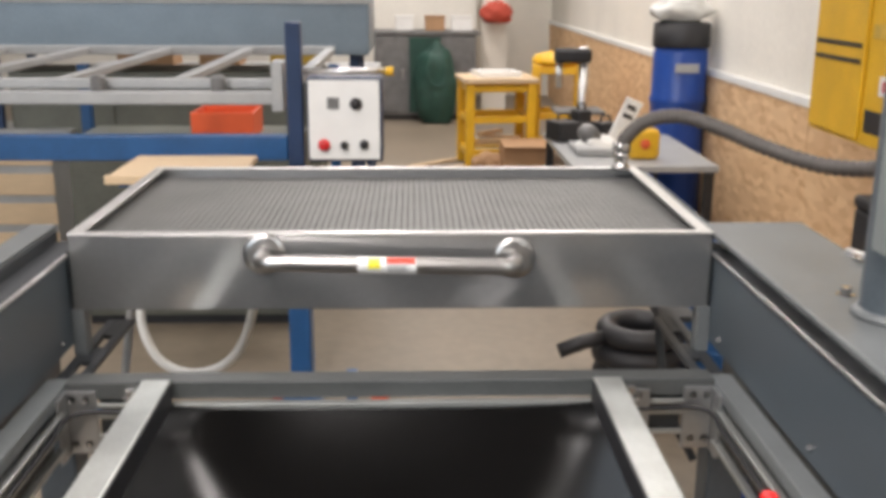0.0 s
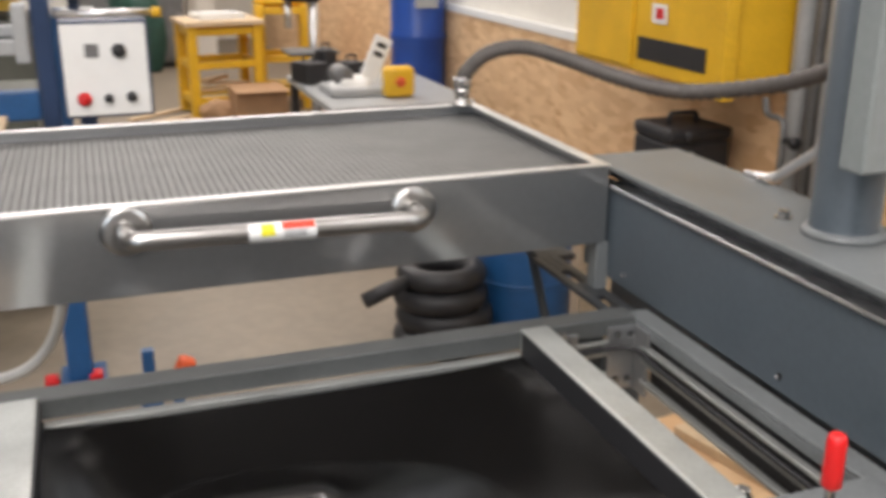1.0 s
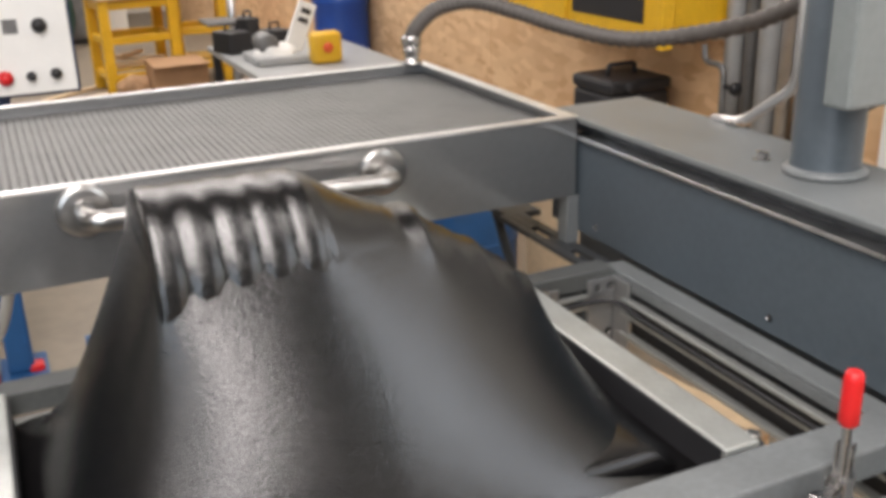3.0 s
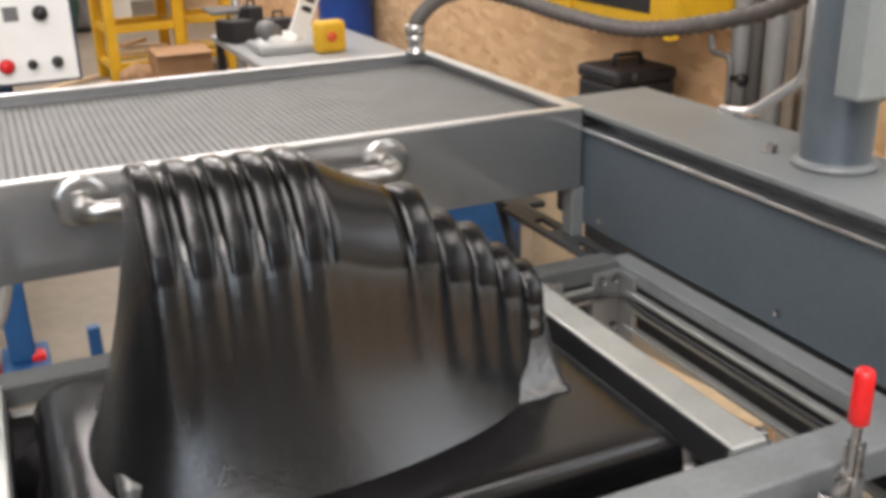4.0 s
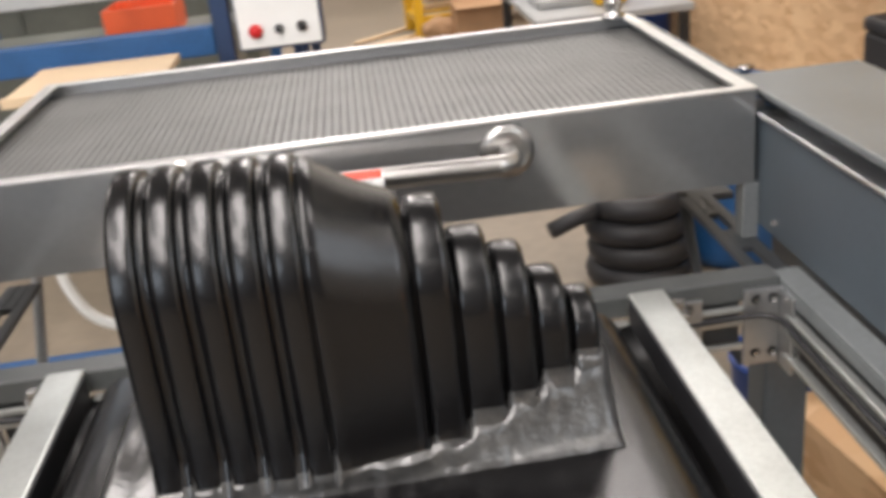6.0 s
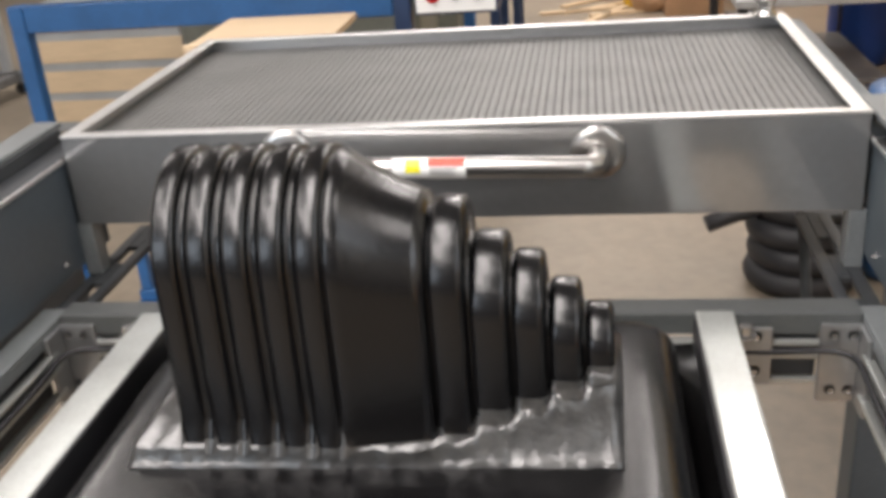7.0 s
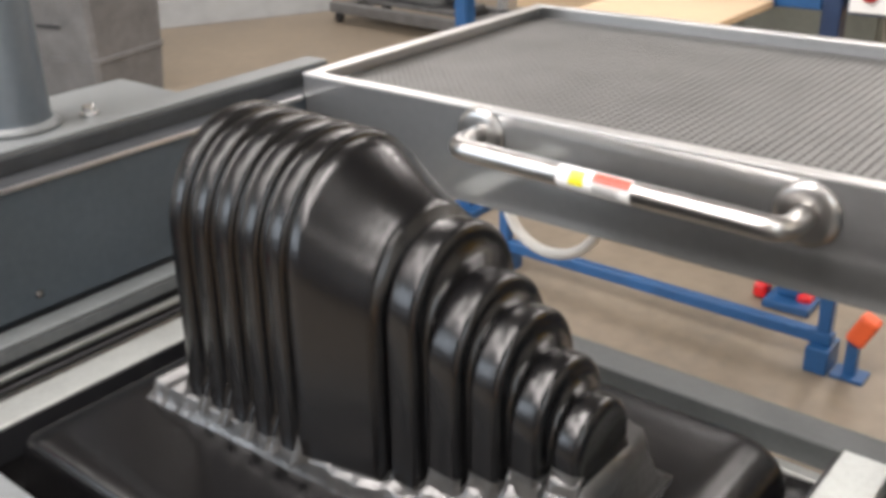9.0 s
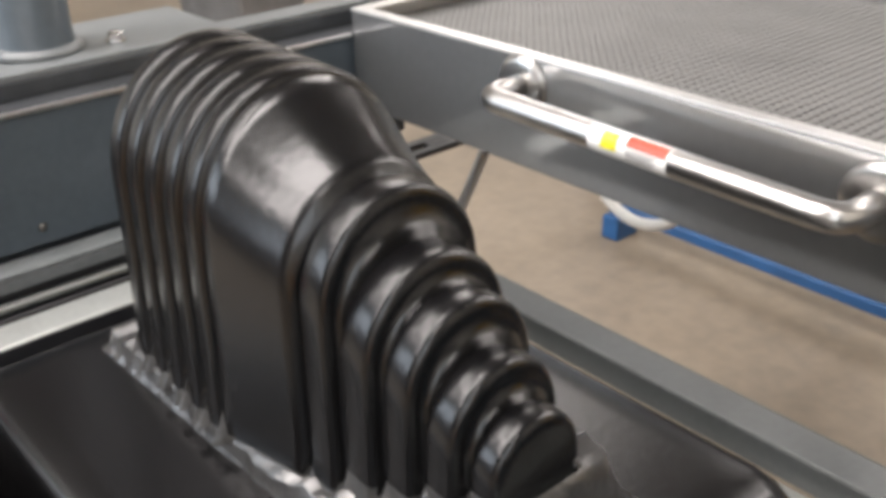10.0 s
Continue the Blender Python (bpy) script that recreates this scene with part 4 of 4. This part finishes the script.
part("sheet", box((-0.22, -0.22, 0), (0.22, 0.20, 0.022), 0.002), PALEWOOD, board)
part("edge_strip", box((-0.22, -0.235, 0), (0.22, -0.221, 0.03), 0.002), PALEWOOD, board)
shelf = thing("parts_shelf", "steel shelf with brown boxes behind the roller frame", "shelf", (-1.2, 5.6, FLOOR))
part("board", box((-1.2, 0, 1.0), (1.0, 0.5, 1.04), 0.004), GREYPAINT, shelf)
for x0 in (-1.15, 0.9):
    for y0 in (0.03, 0.43):
        part("upright", box((x0, y0, 0), (x0 + 0.05, y0 + 0.05, 1.0), 0.003), NAVY, shelf)
for x0, w, h_, mat in ((-0.75, 0.42, 0.24, BROWNBOARD), (-0.2, 0.30, 0.20, BROWNBOARD), (0.35, 0.34, 0.22, OLDYELLOW)):
    c = thing("carton", "closed brown carton on the steel shelf", "carton", (-1.2 + x0, 5.85, FLOOR + 1.04), 0, "cartons on the shelf")
    part("body", box((-w / 2, -0.15, 0), (w / 2, 0.15, h_), 0.004), mat, c)
    part("seam", box((-w / 2 + 0.01, -0.012, h_ + 0.0003), (w / 2 - 0.01, 0.012, h_ + 0.0013), 0), PALEWOOD, c)
low_left = thing("pale_crate", "pale wooden crate on the floor", "crate", (-2.55, 4.4, FLOOR))
part("body", box((-0.45, -0.4, 0), (0.45, 0.4, 0.75), 0.006), GREYPAINT, low_left)
for k in range(4):
    part("slat", box((-0.46, -0.415, 0.06 + k * 0.18), (0.46, -0.402, 0.19 + k * 0.18), 0.003), PALEWOOD, low_left)

# ---- far end of the workshop ----
cab = thing("dark_cabinet", "dark steel cabinet with green doors at the end wall", "cabinet", (0.21, 10.3, FLOOR))
part("body", box((-0.62, 0, 0.06), (0.62, 0.55, 1.03), 0.008), CASTGREY, cab)
part("plinth", box((-0.58, 0.03, 0), (0.58, 0.5, 0.06), 0.004), BLACKMAT, cab)
part("worktop", box((-0.66, -0.03, 1.03), (0.66, 0.58, 1.07), 0.005), CASTGREY, cab)
for x0, mat in ((-0.60, CASTGREY), (-0.19, GREEN), (0.22, CASTGREY)):
    d = part("door", box((x0, -0.02, 0.10), (x0 + 0.38, -0.001, 1.0), 0.005), mat, cab)
    part("handle", box((x0 + 0.32, -0.035, 0.50), (x0 + 0.34, -0.0205, 0.62), 0.004), BRUSHED, d)
green = thing("green_canvas_bag", "dark green canvas bag before the cabinet", "bag", (0.33, 10.02, FLOOR))
part("bag", crumpled(0.24, 0.16, 0.52, 7.0), GREEN, green, "", True)
part("strap", tube(spline([(-0.12, -0.14, 0.7), (-0.06, -0.19, 0.5), (0.08, -0.19, 0.48), (0.13, -0.14, 0.7)]), 0.012, 8), GREEN, green, "", True)
for x0, w, mat, lab in ((-0.25, 0.22, WHITE, "white plastic tub on the dark cabinet"), (0.45, 0.26, WHITE, "white plastic tub on the dark cabinet"), (0.12, 0.24, BROWNBOARD, "brown carton on the dark cabinet")):
    tub = thing("tub" if mat is WHITE else "carton", lab, "tub" if mat is WHITE else "carton", (0.21 + x0, 10.5, FLOOR + 1.07))
    part("body", box((-w / 2, -0.1, 0), (w / 2, 0.1, 0.16), 0.015), mat, tub)
    part("lid", box((-w / 2 - 0.008, -0.108, 0.1605), (w / 2 + 0.008, 0.108, 0.18), 0.006), mat, tub)
slab("pillar", (0.95, 10.9, FLOOR), (1.25, 11.2, CEILING), WHITEWALL, "white painted square pillar", "pillar")
slab("wall_divider", (-1.0, 11.4, FLOOR), (0.9, 11.5, 2.2), WHITEWALL, "low white partition wall", "wall")
sack = thing("red_bag", "red fabric bag hanging on the pillar", "bag", (1.10, 10.72, 0.95))
part("bag", crumpled(0.20, 0.13, 0.15, 11.0), REDCLOTH, sack, "", True)
part("hook_strap", tube([(0, 0, 0.20), (0, 0.10, 0.36), (0, 0.178, 0.38)], 0.012, 8), BLACKMAT, sack)


def yellow_stand(at, rz, w, d, h_, label):
    s = thing("yellow_stand", label, "stand", at, rz, "yellow work stands")
    for a in (-1, 1):
        for b in (-1, 1):
            part("post", box((a * w - 0.04, b * d - 0.04, 0), (a * w + 0.04, b * d + 0.04, h_), 0.006), YELLOW, s)
    for z in (0.12, 0.42, h_ - 0.08):
        for b in (-1, 1):
            part("rail", box((-w + 0.042, b * d - 0.025, z), (w - 0.042, b * d + 0.025, z + 0.06), 0.005), YELLOW, s)
        for a in (-1, 1):
            part("side_rail", box((a * w - 0.025, -d + 0.042, z), (a * w + 0.025, d - 0.042, z + 0.06), 0.005), YELLOW, s)
    part("shelf", box((-w + 0.042, -d + 0.05, 0.19), (w - 0.042, d - 0.05, 0.21), 0.002), OLDYELLOW, s)
    return s


ys = yellow_stand((0.82, 7.3, FLOOR), 6, 0.28, 0.24, 0.78, "yellow painted steel work stand with a pale top")
part("top", box((-0.34, -0.30, 0.78), (0.34, 0.30, 0.82), 0.005), PALEWOOD, ys, "pale wooden top")
ys2 = yellow_stand((1.42, 7.5, FLOOR), -8, 0.20, 0.22, 0.92, "yellow painted steel frame with a rounded hood")
part("hood", lathe([(0.02, 0.92), (0.24, 0.92), (0.25, 0.95), (0.22, 1.0), (0.1, 1.03)], (0, 0, 0), 24), YELLOW, ys2, "", True)
for k, (x0, y0, rz) in enumerate(((0.30, 7.0, 30), (0.25, 7.3, 42), (0.55, 6.75, 15), (0.38, 6.7, 60), (0.15, 6.9, 12))):
    st = thing("timber_offcut", "pale timber offcut lying on the floor", "timber", (x0, y0, FLOOR), rz, "timber offcuts")
    part("stick", box((-0.32, -0.03, 0), (0.32, 0.03, 0.025), 0.003), PALEWOOD, st)
for k, (x0, y0, rz, n) in enumerate(((0.80, 7.22, 15, 0.22), (0.86, 7.34, -20, 0.2), (0.78, 7.40, 48, 0.16))):
    st = thing("timber_offcut", "short pale offcut lying on the yellow stand's shelf", "timber", (x0, y0, FLOOR + 0.21 + 0.031 * k), rz, "offcuts on the stand")
    part("stick", box((-n, -0.035, 0), (n, 0.035, 0.03), 0.003), PALEWOOD, st)
paper = thing("packing_paper", "crumpled brown packing paper by the yellow stand", "paper", (0.72, 6.82, FLOOR))
part("paper", crumpled(0.15, 0.12, 0.11, 21.0), BROWNBOARD, paper, "", True)
tray_top = thing("pale_tray", "shallow pale plastic tray on the yellow stand", "tray", (0.82, 7.3, FLOOR + 0.82), 12)
part("base", box((-0.2, -0.16, 0), (0.2, 0.16, 0.01), 0.003), WHITE, tray_top)
for a in (-1, 1):
    part("side", box((min(a * 0.2, a * 0.19), -0.16, 0.0105), (max(a * 0.2, a * 0.19), 0.16, 0.05), 0.003), WHITE, tray_top)
    part("end", box((-0.189, min(a * 0.16, a * 0.15), 0.0105), (0.189, max(a * 0.16, a * 0.15), 0.05), 0.003), WHITE, tray_top)
carton = thing("carton", "brown carton on the floor by the yellow stand", "carton", (1.05, 6.75, FLOOR))
part("body", box((-0.22, -0.2, 0), (0.22, 0.2, 0.30), 0.004), BROWNBOARD, carton)
part("flap", box((-0.22, -0.30, 0.29), (0.22, -0.201, 0.30), 0.002), BROWNBOARD, carton)

# low bench with tools
bench = thing("low_bench", "low dark steel bench covered with tools", "bench", (1.37, 4.25, FLOOR))
part("top", box((-0.42, -0.62, 0.62), (0.42, 0.66, 0.66), 0.006), GREYPAINT, bench, "scratched light grey top")
for a in (-0.38, 0.38):
    for b in (-0.56, 0.60):
        part("leg", box((a - 0.025, b - 0.025, 0), (a + 0.025, b + 0.025, 0.62), 0.004), BLACKMAT, bench)
part("shelf", box((-0.36, -0.52, 0.2), (0.36, 0.56, 0.22), 0.003), CASTGREY, bench)
ZB = FLOOR + 0.662
spool = thing("yellow_charger", "yellow plastic tool case with an orange knob on the bench", "tool case", (1.40, 3.86, ZB))
part("body", box((-0.09, -0.05, 0), (0.09, 0.05, 0.178), 0.028), YELLOW, spool, "", True)
part("knob", lathe([(0.028, -0.058), (0.03, -0.052), (0.03, -0.045)], (0, 0, 0.092), 16, "y"), ORANGE, spool, "orange knob", True)
saw = thing("bench_tool", "white bench tool with a tilted guard plate", "power tool", (1.17, 4.08, ZB))
part("base", box((-0.15, -0.16, 0), (0.16, 0.18, 0.045), 0.01), GREYPAINT, saw)
part("guard", box((-0.055, -0.012, 0), (0.055, 0.012, 0.30), 0.01, pose(0.10, 0.02, 0.04, 0, 24, 0)), WHITE, saw, "white tilted guard plate")
for z0 in (0.18, 0.235):
    part("hole", box((-0.03, -0.0145, z0), (0.03, -0.0125, z0 + 0.028), 0.004, pose(0.10, 0.02, 0.04, 0, 24, 0)), BLACKMAT, saw)
part("motor", lathe([(0.05, -0.1), (0.06, -0.09), (0.06, 0.06), (0.04, 0.08)], (-0.05, 0.04, 0.106), 18, "y"), CASTGREY, saw, "", True)
part("wrap", crumpled(0.12, 0.10, 0.06, 5.0), WHITE, saw, "crumpled white wrapping", True)
for x0, y0, w, d, h_ in ((1.03, 4.55, 0.08, 0.10, 0.13), (1.16, 4.64, 0.05, 0.06, 0.19), (1.32, 4.62, 0.07, 0.08, 0.11)):
    to = thing("tool_case", "small black tool case on the bench", "tool case", (x0, y0, ZB), 20, "tool cases")
    part("body", box((-w, -d, 0), (w, d, h_), 0.012), BLACKMAT, to)
    part("handle", tube(rounded([(-w * 0.5, 0, h_), (-w * 0.5, 0, h_ + 0.04), (w * 0.5, 0, h_ + 0.04), (w * 0.5, 0, h_)], 0.015), 0.007, 8), BLACKMAT, to, "", True)
drill = thing("drill_press", "dark drill press with a grey head behind the bench", "drill press", (1.45, 6.3, FLOOR))
part("base", box((-0.18, -0.14, 0), (0.18, 0.14, 0.05), 0.01), CASTGREY, drill)
part("pillar", lathe([(0.04, 0.05), (0.04, 1.15)], (0, 0, 0), 16), BRUSHED, drill, "", True)
part("table", box((-0.24, -0.20, 0.62), (0.16, 0.14, 0.65), 0.008), CASTGREY, drill)
part("head", box((-0.24, -0.08, 1.02), (0.06, 0.08, 1.14), 0.03), BLACKMAT, drill)
part("spindle", lathe([(0.03, 0.82), (0.03, 1.02)], (-0.2, 0, 0), 12), BRUSHED, drill, "", True)

# gas bottle and blue drum by the wall
drum = thing("blue_drum", "tall blue plastic drum with a dark rim", "drum", (1.88, 4.95, FLOOR))
part("body", lathe([(0.17, 0), (0.185, 0.02), (0.19, 0.1), (0.185, 0.42), (0.195, 0.44), (0.195, 0.47), (0.185, 0.49), (0.185, 0.85), (0.195, 0.87), (0.195, 0.90), (0.185, 0.92), (0.185, 1.2), (0.175, 1.24)], (0, 0, 0), 32), DRUMBLUE, drum, "", True)
part("rim", lathe([(0.19, 1.2405), (0.195, 1.26), (0.19, 1.40), (0.15, 1.41)], (0, 0, 0), 32), BLACKMAT, drum, "dark lid", True)
part("paper_label", box((-0.08, -0.1935, 1.08), (0.08, -0.1905, 1.14), 0.001), GREYPAINT, drum)
clothes = thing("work_rags", "pale grey work rags heaped on the drum", "rags", (1.86, 4.93, FLOOR + 1.41))
part("cloth", crumpled(0.20, 0.15, 0.10, 2.0), CABLE, clothes, "", True)

# ---- along the east wall ----
yc = thing("yellow_cabinet", "yellow steel wall cabinet with dark slots", "cabinet", (1.74, 1.24, 0.875))
part("body", box((0, 0, 0), (0.33, 1.08, 1.25), 0.008), YELLOW, yc)
for y0, z0, dy, dz, mat in ((0.10, 0.055, 0.46, 0.085, BLACKMAT), (0.10, 0.40, 0.46, 0.05, OLDYELLOW)):
    part("slot", box((-0.004, y0, z0), (-0.0005, y0 + dy, z0 + dz), 0.001), mat, yc)
part("door", box((-0.012, 0.60, 0.02), (-0.0005, 1.06, 1.22), 0.004), YELLOW, yc)
for z0 in (0.30, 0.36):
    part("groove", box((-0.0155, 0.62, z0), (-0.0125, 1.04, z0 + 0.018), 0.001), BLACKMAT, yc)
part("frame_edge", box((-0.02, -0.03, -0.02), (0.03, -0.0005, 1.26), 0.004), YELLOW, yc)
part("badge", box((-0.008, 0.36, 0.2), (-0.005, 0.46, 0.27), 0.003), WHITE, yc)
part("badge_bar", box((-0.0105, 0.38, 0.215), (-0.0085, 0.43, 0.255), 0.002), RED, yc)
case = thing("black_tool_box", "black plastic tool box on a wooden crate", "tool box", (1.85, 1.62, 0.44))
part("body", box((-0.135, -0.13, 0), (0.135, 0.13, 0.21), 0.015), BLACKMAT, case)
part("lid", box((-0.14, -0.135, 0.2105), (0.14, 0.135, 0.262), 0.02), BLACKMAT, case)
part("handle", tube(rounded([(-0.06, 0, 0.262), (-0.06, 0, 0.30), (0.06, 0, 0.30), (0.06, 0, 0.262)], 0.02), 0.01, 10), BLACKMAT, case, "", True)
part("latch", box((-0.09, -0.140, 0.15), (-0.035, -0.1305, 0.175), 0.004), WHITE, case, "pale badge")
part("knob", lathe([(0.022, -0.148), (0.026, -0.142), (0.026, -0.1355)], (-0.05, 0, 0.235), 14, "y"), BLACKMAT, case, "", True)
under = crate_thing("wooden_crate", "rough wooden crate standing on the floor", "crate", (1.55, 1.36, FLOOR), (2.02, 1.82, 0.44), PALEWOOD)
part("lid_board", box((-0.235, -0.23, 0.628), (0.235, 0.23, 0.6398), 0.001), PALEWOOD, under)
ducts = thing("wall_conduits", "grey vertical steel conduits fixed along the wall", "conduit", (2.0, 0, FLOOR))
for k, (y0, r, mat) in enumerate(((0.84, 0.035, GREYPAINT), (0.93, 0.03, BRUSHED), (1.02, 0.04, GREYPAINT), (1.11, 0.022, CASTGREY), (1.19, 0.035, GREYPAINT))):
    part("conduit", lathe([(r, 0), (r, 3.2)], (0.02, y0, 0), 16), mat, ducts, "", True)
part("clip", box((-0.03, 0.78, 1.5), (0.06, 1.25, 1.53), 0.003), BRUSHED, ducts)
gas = thing("gas_pipe", "grey gas pipe with black valve knob on the wall", "pipe", (1.82, 1.12, FLOOR))
part("pipe", tube(rounded([(0.1, 0, 0), (0.1, 0, 1.0), (0.1, 0.1, 1.0), (0.1, 0.11, 1.06)], 0.04), 0.011, 12), CASTGREY, gas, "", True)
part("valve", lathe([(0.010, 0), (0.010, -0.04), (0.022, -0.045), (0.022, -0.06)], (0.1, -0.01, 0.93), 14, "y"), BLACKMAT, gas, "", True)
part("cross_pipe", tube(rounded([(0, 0.02, 0.70), (0, -0.10, 0.70), (0, -0.34, 0.80), (0, -0.36, 0.60)], 0.05), 0.012, 10), CASTGREY, gas, "", True)
whiteboard = thing("leaning_board", "white painted board leaning on the wall", "board", (2.0, 0.15, FLOOR))
part("sheet", box((0.02, -0.55, 0), (0.05, 0.38, 1.25), 0.004), WHITE, whiteboard)
part("edge", box((0.015, -0.56, 1.2505), (0.055, 0.39, 1.28), 0.004), WHITE, whiteboard)
cord = thing("power_cable", "black power cable drooping by the column", "cable", (0, 0, 0))
part("sheath", tube(spline([(0.80, -0.40, 1.02), (0.9, -0.36, 1.03), (1.05, -0.33, 1.06), (1.15, -0.33, 1.15), (1.04, -0.40, 1.30)]), 0.007, 8), BLACKMAT, cord, "", True)
lean = thing("silver_conduit", "thin silver conduit rising beside the column", "conduit", (0, 0, 0))
part("pipe", tube(rounded([(0.842, -0.12, 0.9945), (0.846, -0.19, 1.0), (0.842, -0.315, 1.085), (0.842, -0.33, 1.80)], 0.03), 0.0095, 12), BRUSHED, lean, "", True)
part("saddle", box((0.825, -0.20, 0.9945), (0.86, -0.17, 1.004), 0.002), CHROME, lean)
wall_notice = thing("wall_paper", "pale grey paper sheet pinned on the wall", "paper", (2.096, 2.9, 1.05))
part("sheet", box((-0.004, -0.16, 0), (-0.001, 0.16, 0.6), 0), CABLE, wall_notice)


# ---- open floor on the far side ----
def motor_cart(at, rz, label, k=1.0):
    c = thing("motor_cart", label, "motor", at, rz, "motors on low carts")
    part("skid", boxes(((-0.75, -0.30, 0.08), (0.75, -0.22, 0.16)), ((-0.75, 0.22, 0.08), (0.75, 0.30, 0.16)), ((-0.70, -0.218, 0.09), (-0.60, 0.218, 0.15)), ((0.60, -0.218, 0.09), (0.70, 0.218, 0.15)), bevel=0.006), CASTGREY, c)
    for a in (-0.68, 0.68):
        for b in (-0.26, 0.26):
            part("castor", lathe([(0.03, -0.02), (0.04, -0.018), (0.04, 0.018), (0.03, 0.02)], (a, b, 0.04), 14, "y"), BLACKMAT, c, "", True)
    part("housing", lathe([(0.10, -0.34), (0.20, -0.32), (0.22, -0.28), (0.22, 0.20), (0.18, 0.26), (0.08, 0.28)], (0.05, 0, 0.39), 28, "x"), GREYPAINT, c, "", True)
    part("end_bell", lathe([(0.12, 0.281), (0.17, 0.29), (0.17, 0.40), (0.06, 0.43)], (0.05, 0, 0.39), 24, "x"), CASTGREY, c, "", True)
    part("bed", box((-0.45, -0.18, 0.1605), (0.5, 0.18, 0.20), 0.008), CASTGREY, c)
    part("gearbox", box((-0.62, -0.15, 0.2005), (-0.32, 0.15, 0.42), 0.03), CASTGREY, c)
    part("upright", boxes(((0.60, -0.25, 0.1605), (0.66, -0.19, 0.75)), ((0.60, 0.19, 0.1605), (0.66, 0.25, 0.75)), ((0.60, -0.18, 0.70), (0.66, 0.18, 0.75)), bevel=0.005), GREYPAINT, c)
    return c


motor_cart((-4.45, 4.75, FLOOR), -4, "grey electric motor bolted to a low steel cart")
motor_cart((-6.6, 5.7, FLOOR), -8, "dark gear motor on a low steel cart")
rack = thing("flat_rack", "low grey steel rack on the open floor", "rack", (-6.6, 3.6, FLOOR), 62)
part("frame", boxes(((-1.6, -0.35, 0.0), (1.6, -0.29, 0.22)), ((-1.6, 0.29, 0.0), (1.6, 0.35, 0.22)), ((-1.6, -0.288, 0.0), (-1.54, 0.288, 0.22)), ((1.54, -0.288, 0.0), (1.6, 0.288, 0.22)), bevel=0.006), GREYPAINT, rack)
part("deck", box((-1.53, -0.28, 0.16), (1.53, 0.28, 0.18), 0.003), CASTGREY, rack)
bin_ = thing("grey_bin", "tall grey plastic waste bin with a ribbed rim", "bin", (-4.75, 2.1, FLOOR), 12)
bm = bmesh.new()
rings = []
for z, s in ((0, 0.25), (0.02, 0.26), (0.30, 0.28), (0.305, 0.29), (0.33, 0.29), (0.335, 0.282), (0.72, 0.30), (0.725, 0.32), (0.78, 0.325)):
    rings.append([bm.verts.new((s * a, s * b, z)) for a, b in ((-1, -0.9), (-0.9, -1), (0.9, -1), (1, -0.9), (1, 0.9), (0.9, 1), (-0.9, 1), (-1, 0.9))])
for a, b in zip(rings, rings[1:]):
    for k in range(8):
        bm.faces.new((a[k], a[(k + 1) % 8], b[(k + 1) % 8], b[k]))
bm.faces.new(rings[0])
bm.faces.new(rings[-1])
part("body", bm, CASTGREY, bin_)
part("label_bar", box((-0.10, -0.312, 0.5), (0.06, -0.300, 0.515), 0.001), BLACKMAT, bin_)
part("lid", box((-0.33, -0.33, 0.7805), (0.33, 0.33, 0.82), 0.02), CASTGREY, bin_)
planks = thing("wood_panel_stack", "stack of orange-brown boards leaning by the wall", "boards", (-7.6, 1.5, FLOOR), 20)
for k in range(4):
    part("board", box((-0.6, -0.05 + k * 0.03, 0), (0.6, -0.028 + k * 0.03, 1.1 - 0.08 * k), 0.003), OSB, planks)


# ---- motion of the sheet over the rising mould ----
def motions():
    rise = [(0.0, -0.56), (0.6, -0.53), (1.0, -0.42), (1.2, -0.325), (1.5, -0.226), (1.8, -0.145), (2.0, -0.085), (2.25, -0.045), (2.5, -0.03), (3.2, -0.012), (3.8, 0.0), (10.0, 0.0)]
    walk(shell, [(t, pose(0, 0, z)) for t, z in rise])
    # vacuum draws the flanks in first, then the taut skirt settles down the mould
    sink = [(2.5, -0.03), (3.2, -0.05), (3.8, -0.2), (4.0, -0.3), (4.2, -0.38), (4.4, -0.42), (10.0, -0.42)]
    settle = [(2.5, -0.033), (3.2, -0.014), (3.8, -0.004), (4.0, -0.022), (4.1, -0.05), (4.2, -0.09), (4.3, -0.15), (4.4, -0.24), (4.5, -0.32), (10.0, -0.32)]
    low = {0.0: -0.06, 0.6: -0.06, 1.0: -0.06, 1.2: -0.06, 1.5: -0.06, 1.8: -0.05, 2.0: -0.01}
    walk(taut_crown, [(t, pose(0, 0, z + low.get(t, 0.0))) for t, z in rise if t < 2.5] + [(t, pose(0, 0, z)) for t, z in settle])
    # each skin rides on the mould up to its own height, is stretched over, and is drawn down with the rest
    for skin, lift in zip(skins, LIFTS):
        up = [(t, min(0.0, z - lift)) for t, z in rise if t < 2.5]
        walk(skin, [(t, pose(0, 0, z)) for t, z in up + [(2.5, 0.0), (3.2, -0.1), (3.8, -0.3), (10.0, -0.3)]])
    # the flanks bulge out a little after the crown has lifted
    lag = {1.0: -0.08, 1.2: -0.11, 1.5: -0.12, 1.8: -0.05}
    for flank in flanks:
        rows = [(t, z + lag.get(t, 0.0)) for t, z in rise if t < 2.5] + sink
        walk(flank, [(t, pose(0, 0, z)) for t, z in rows])


motions()
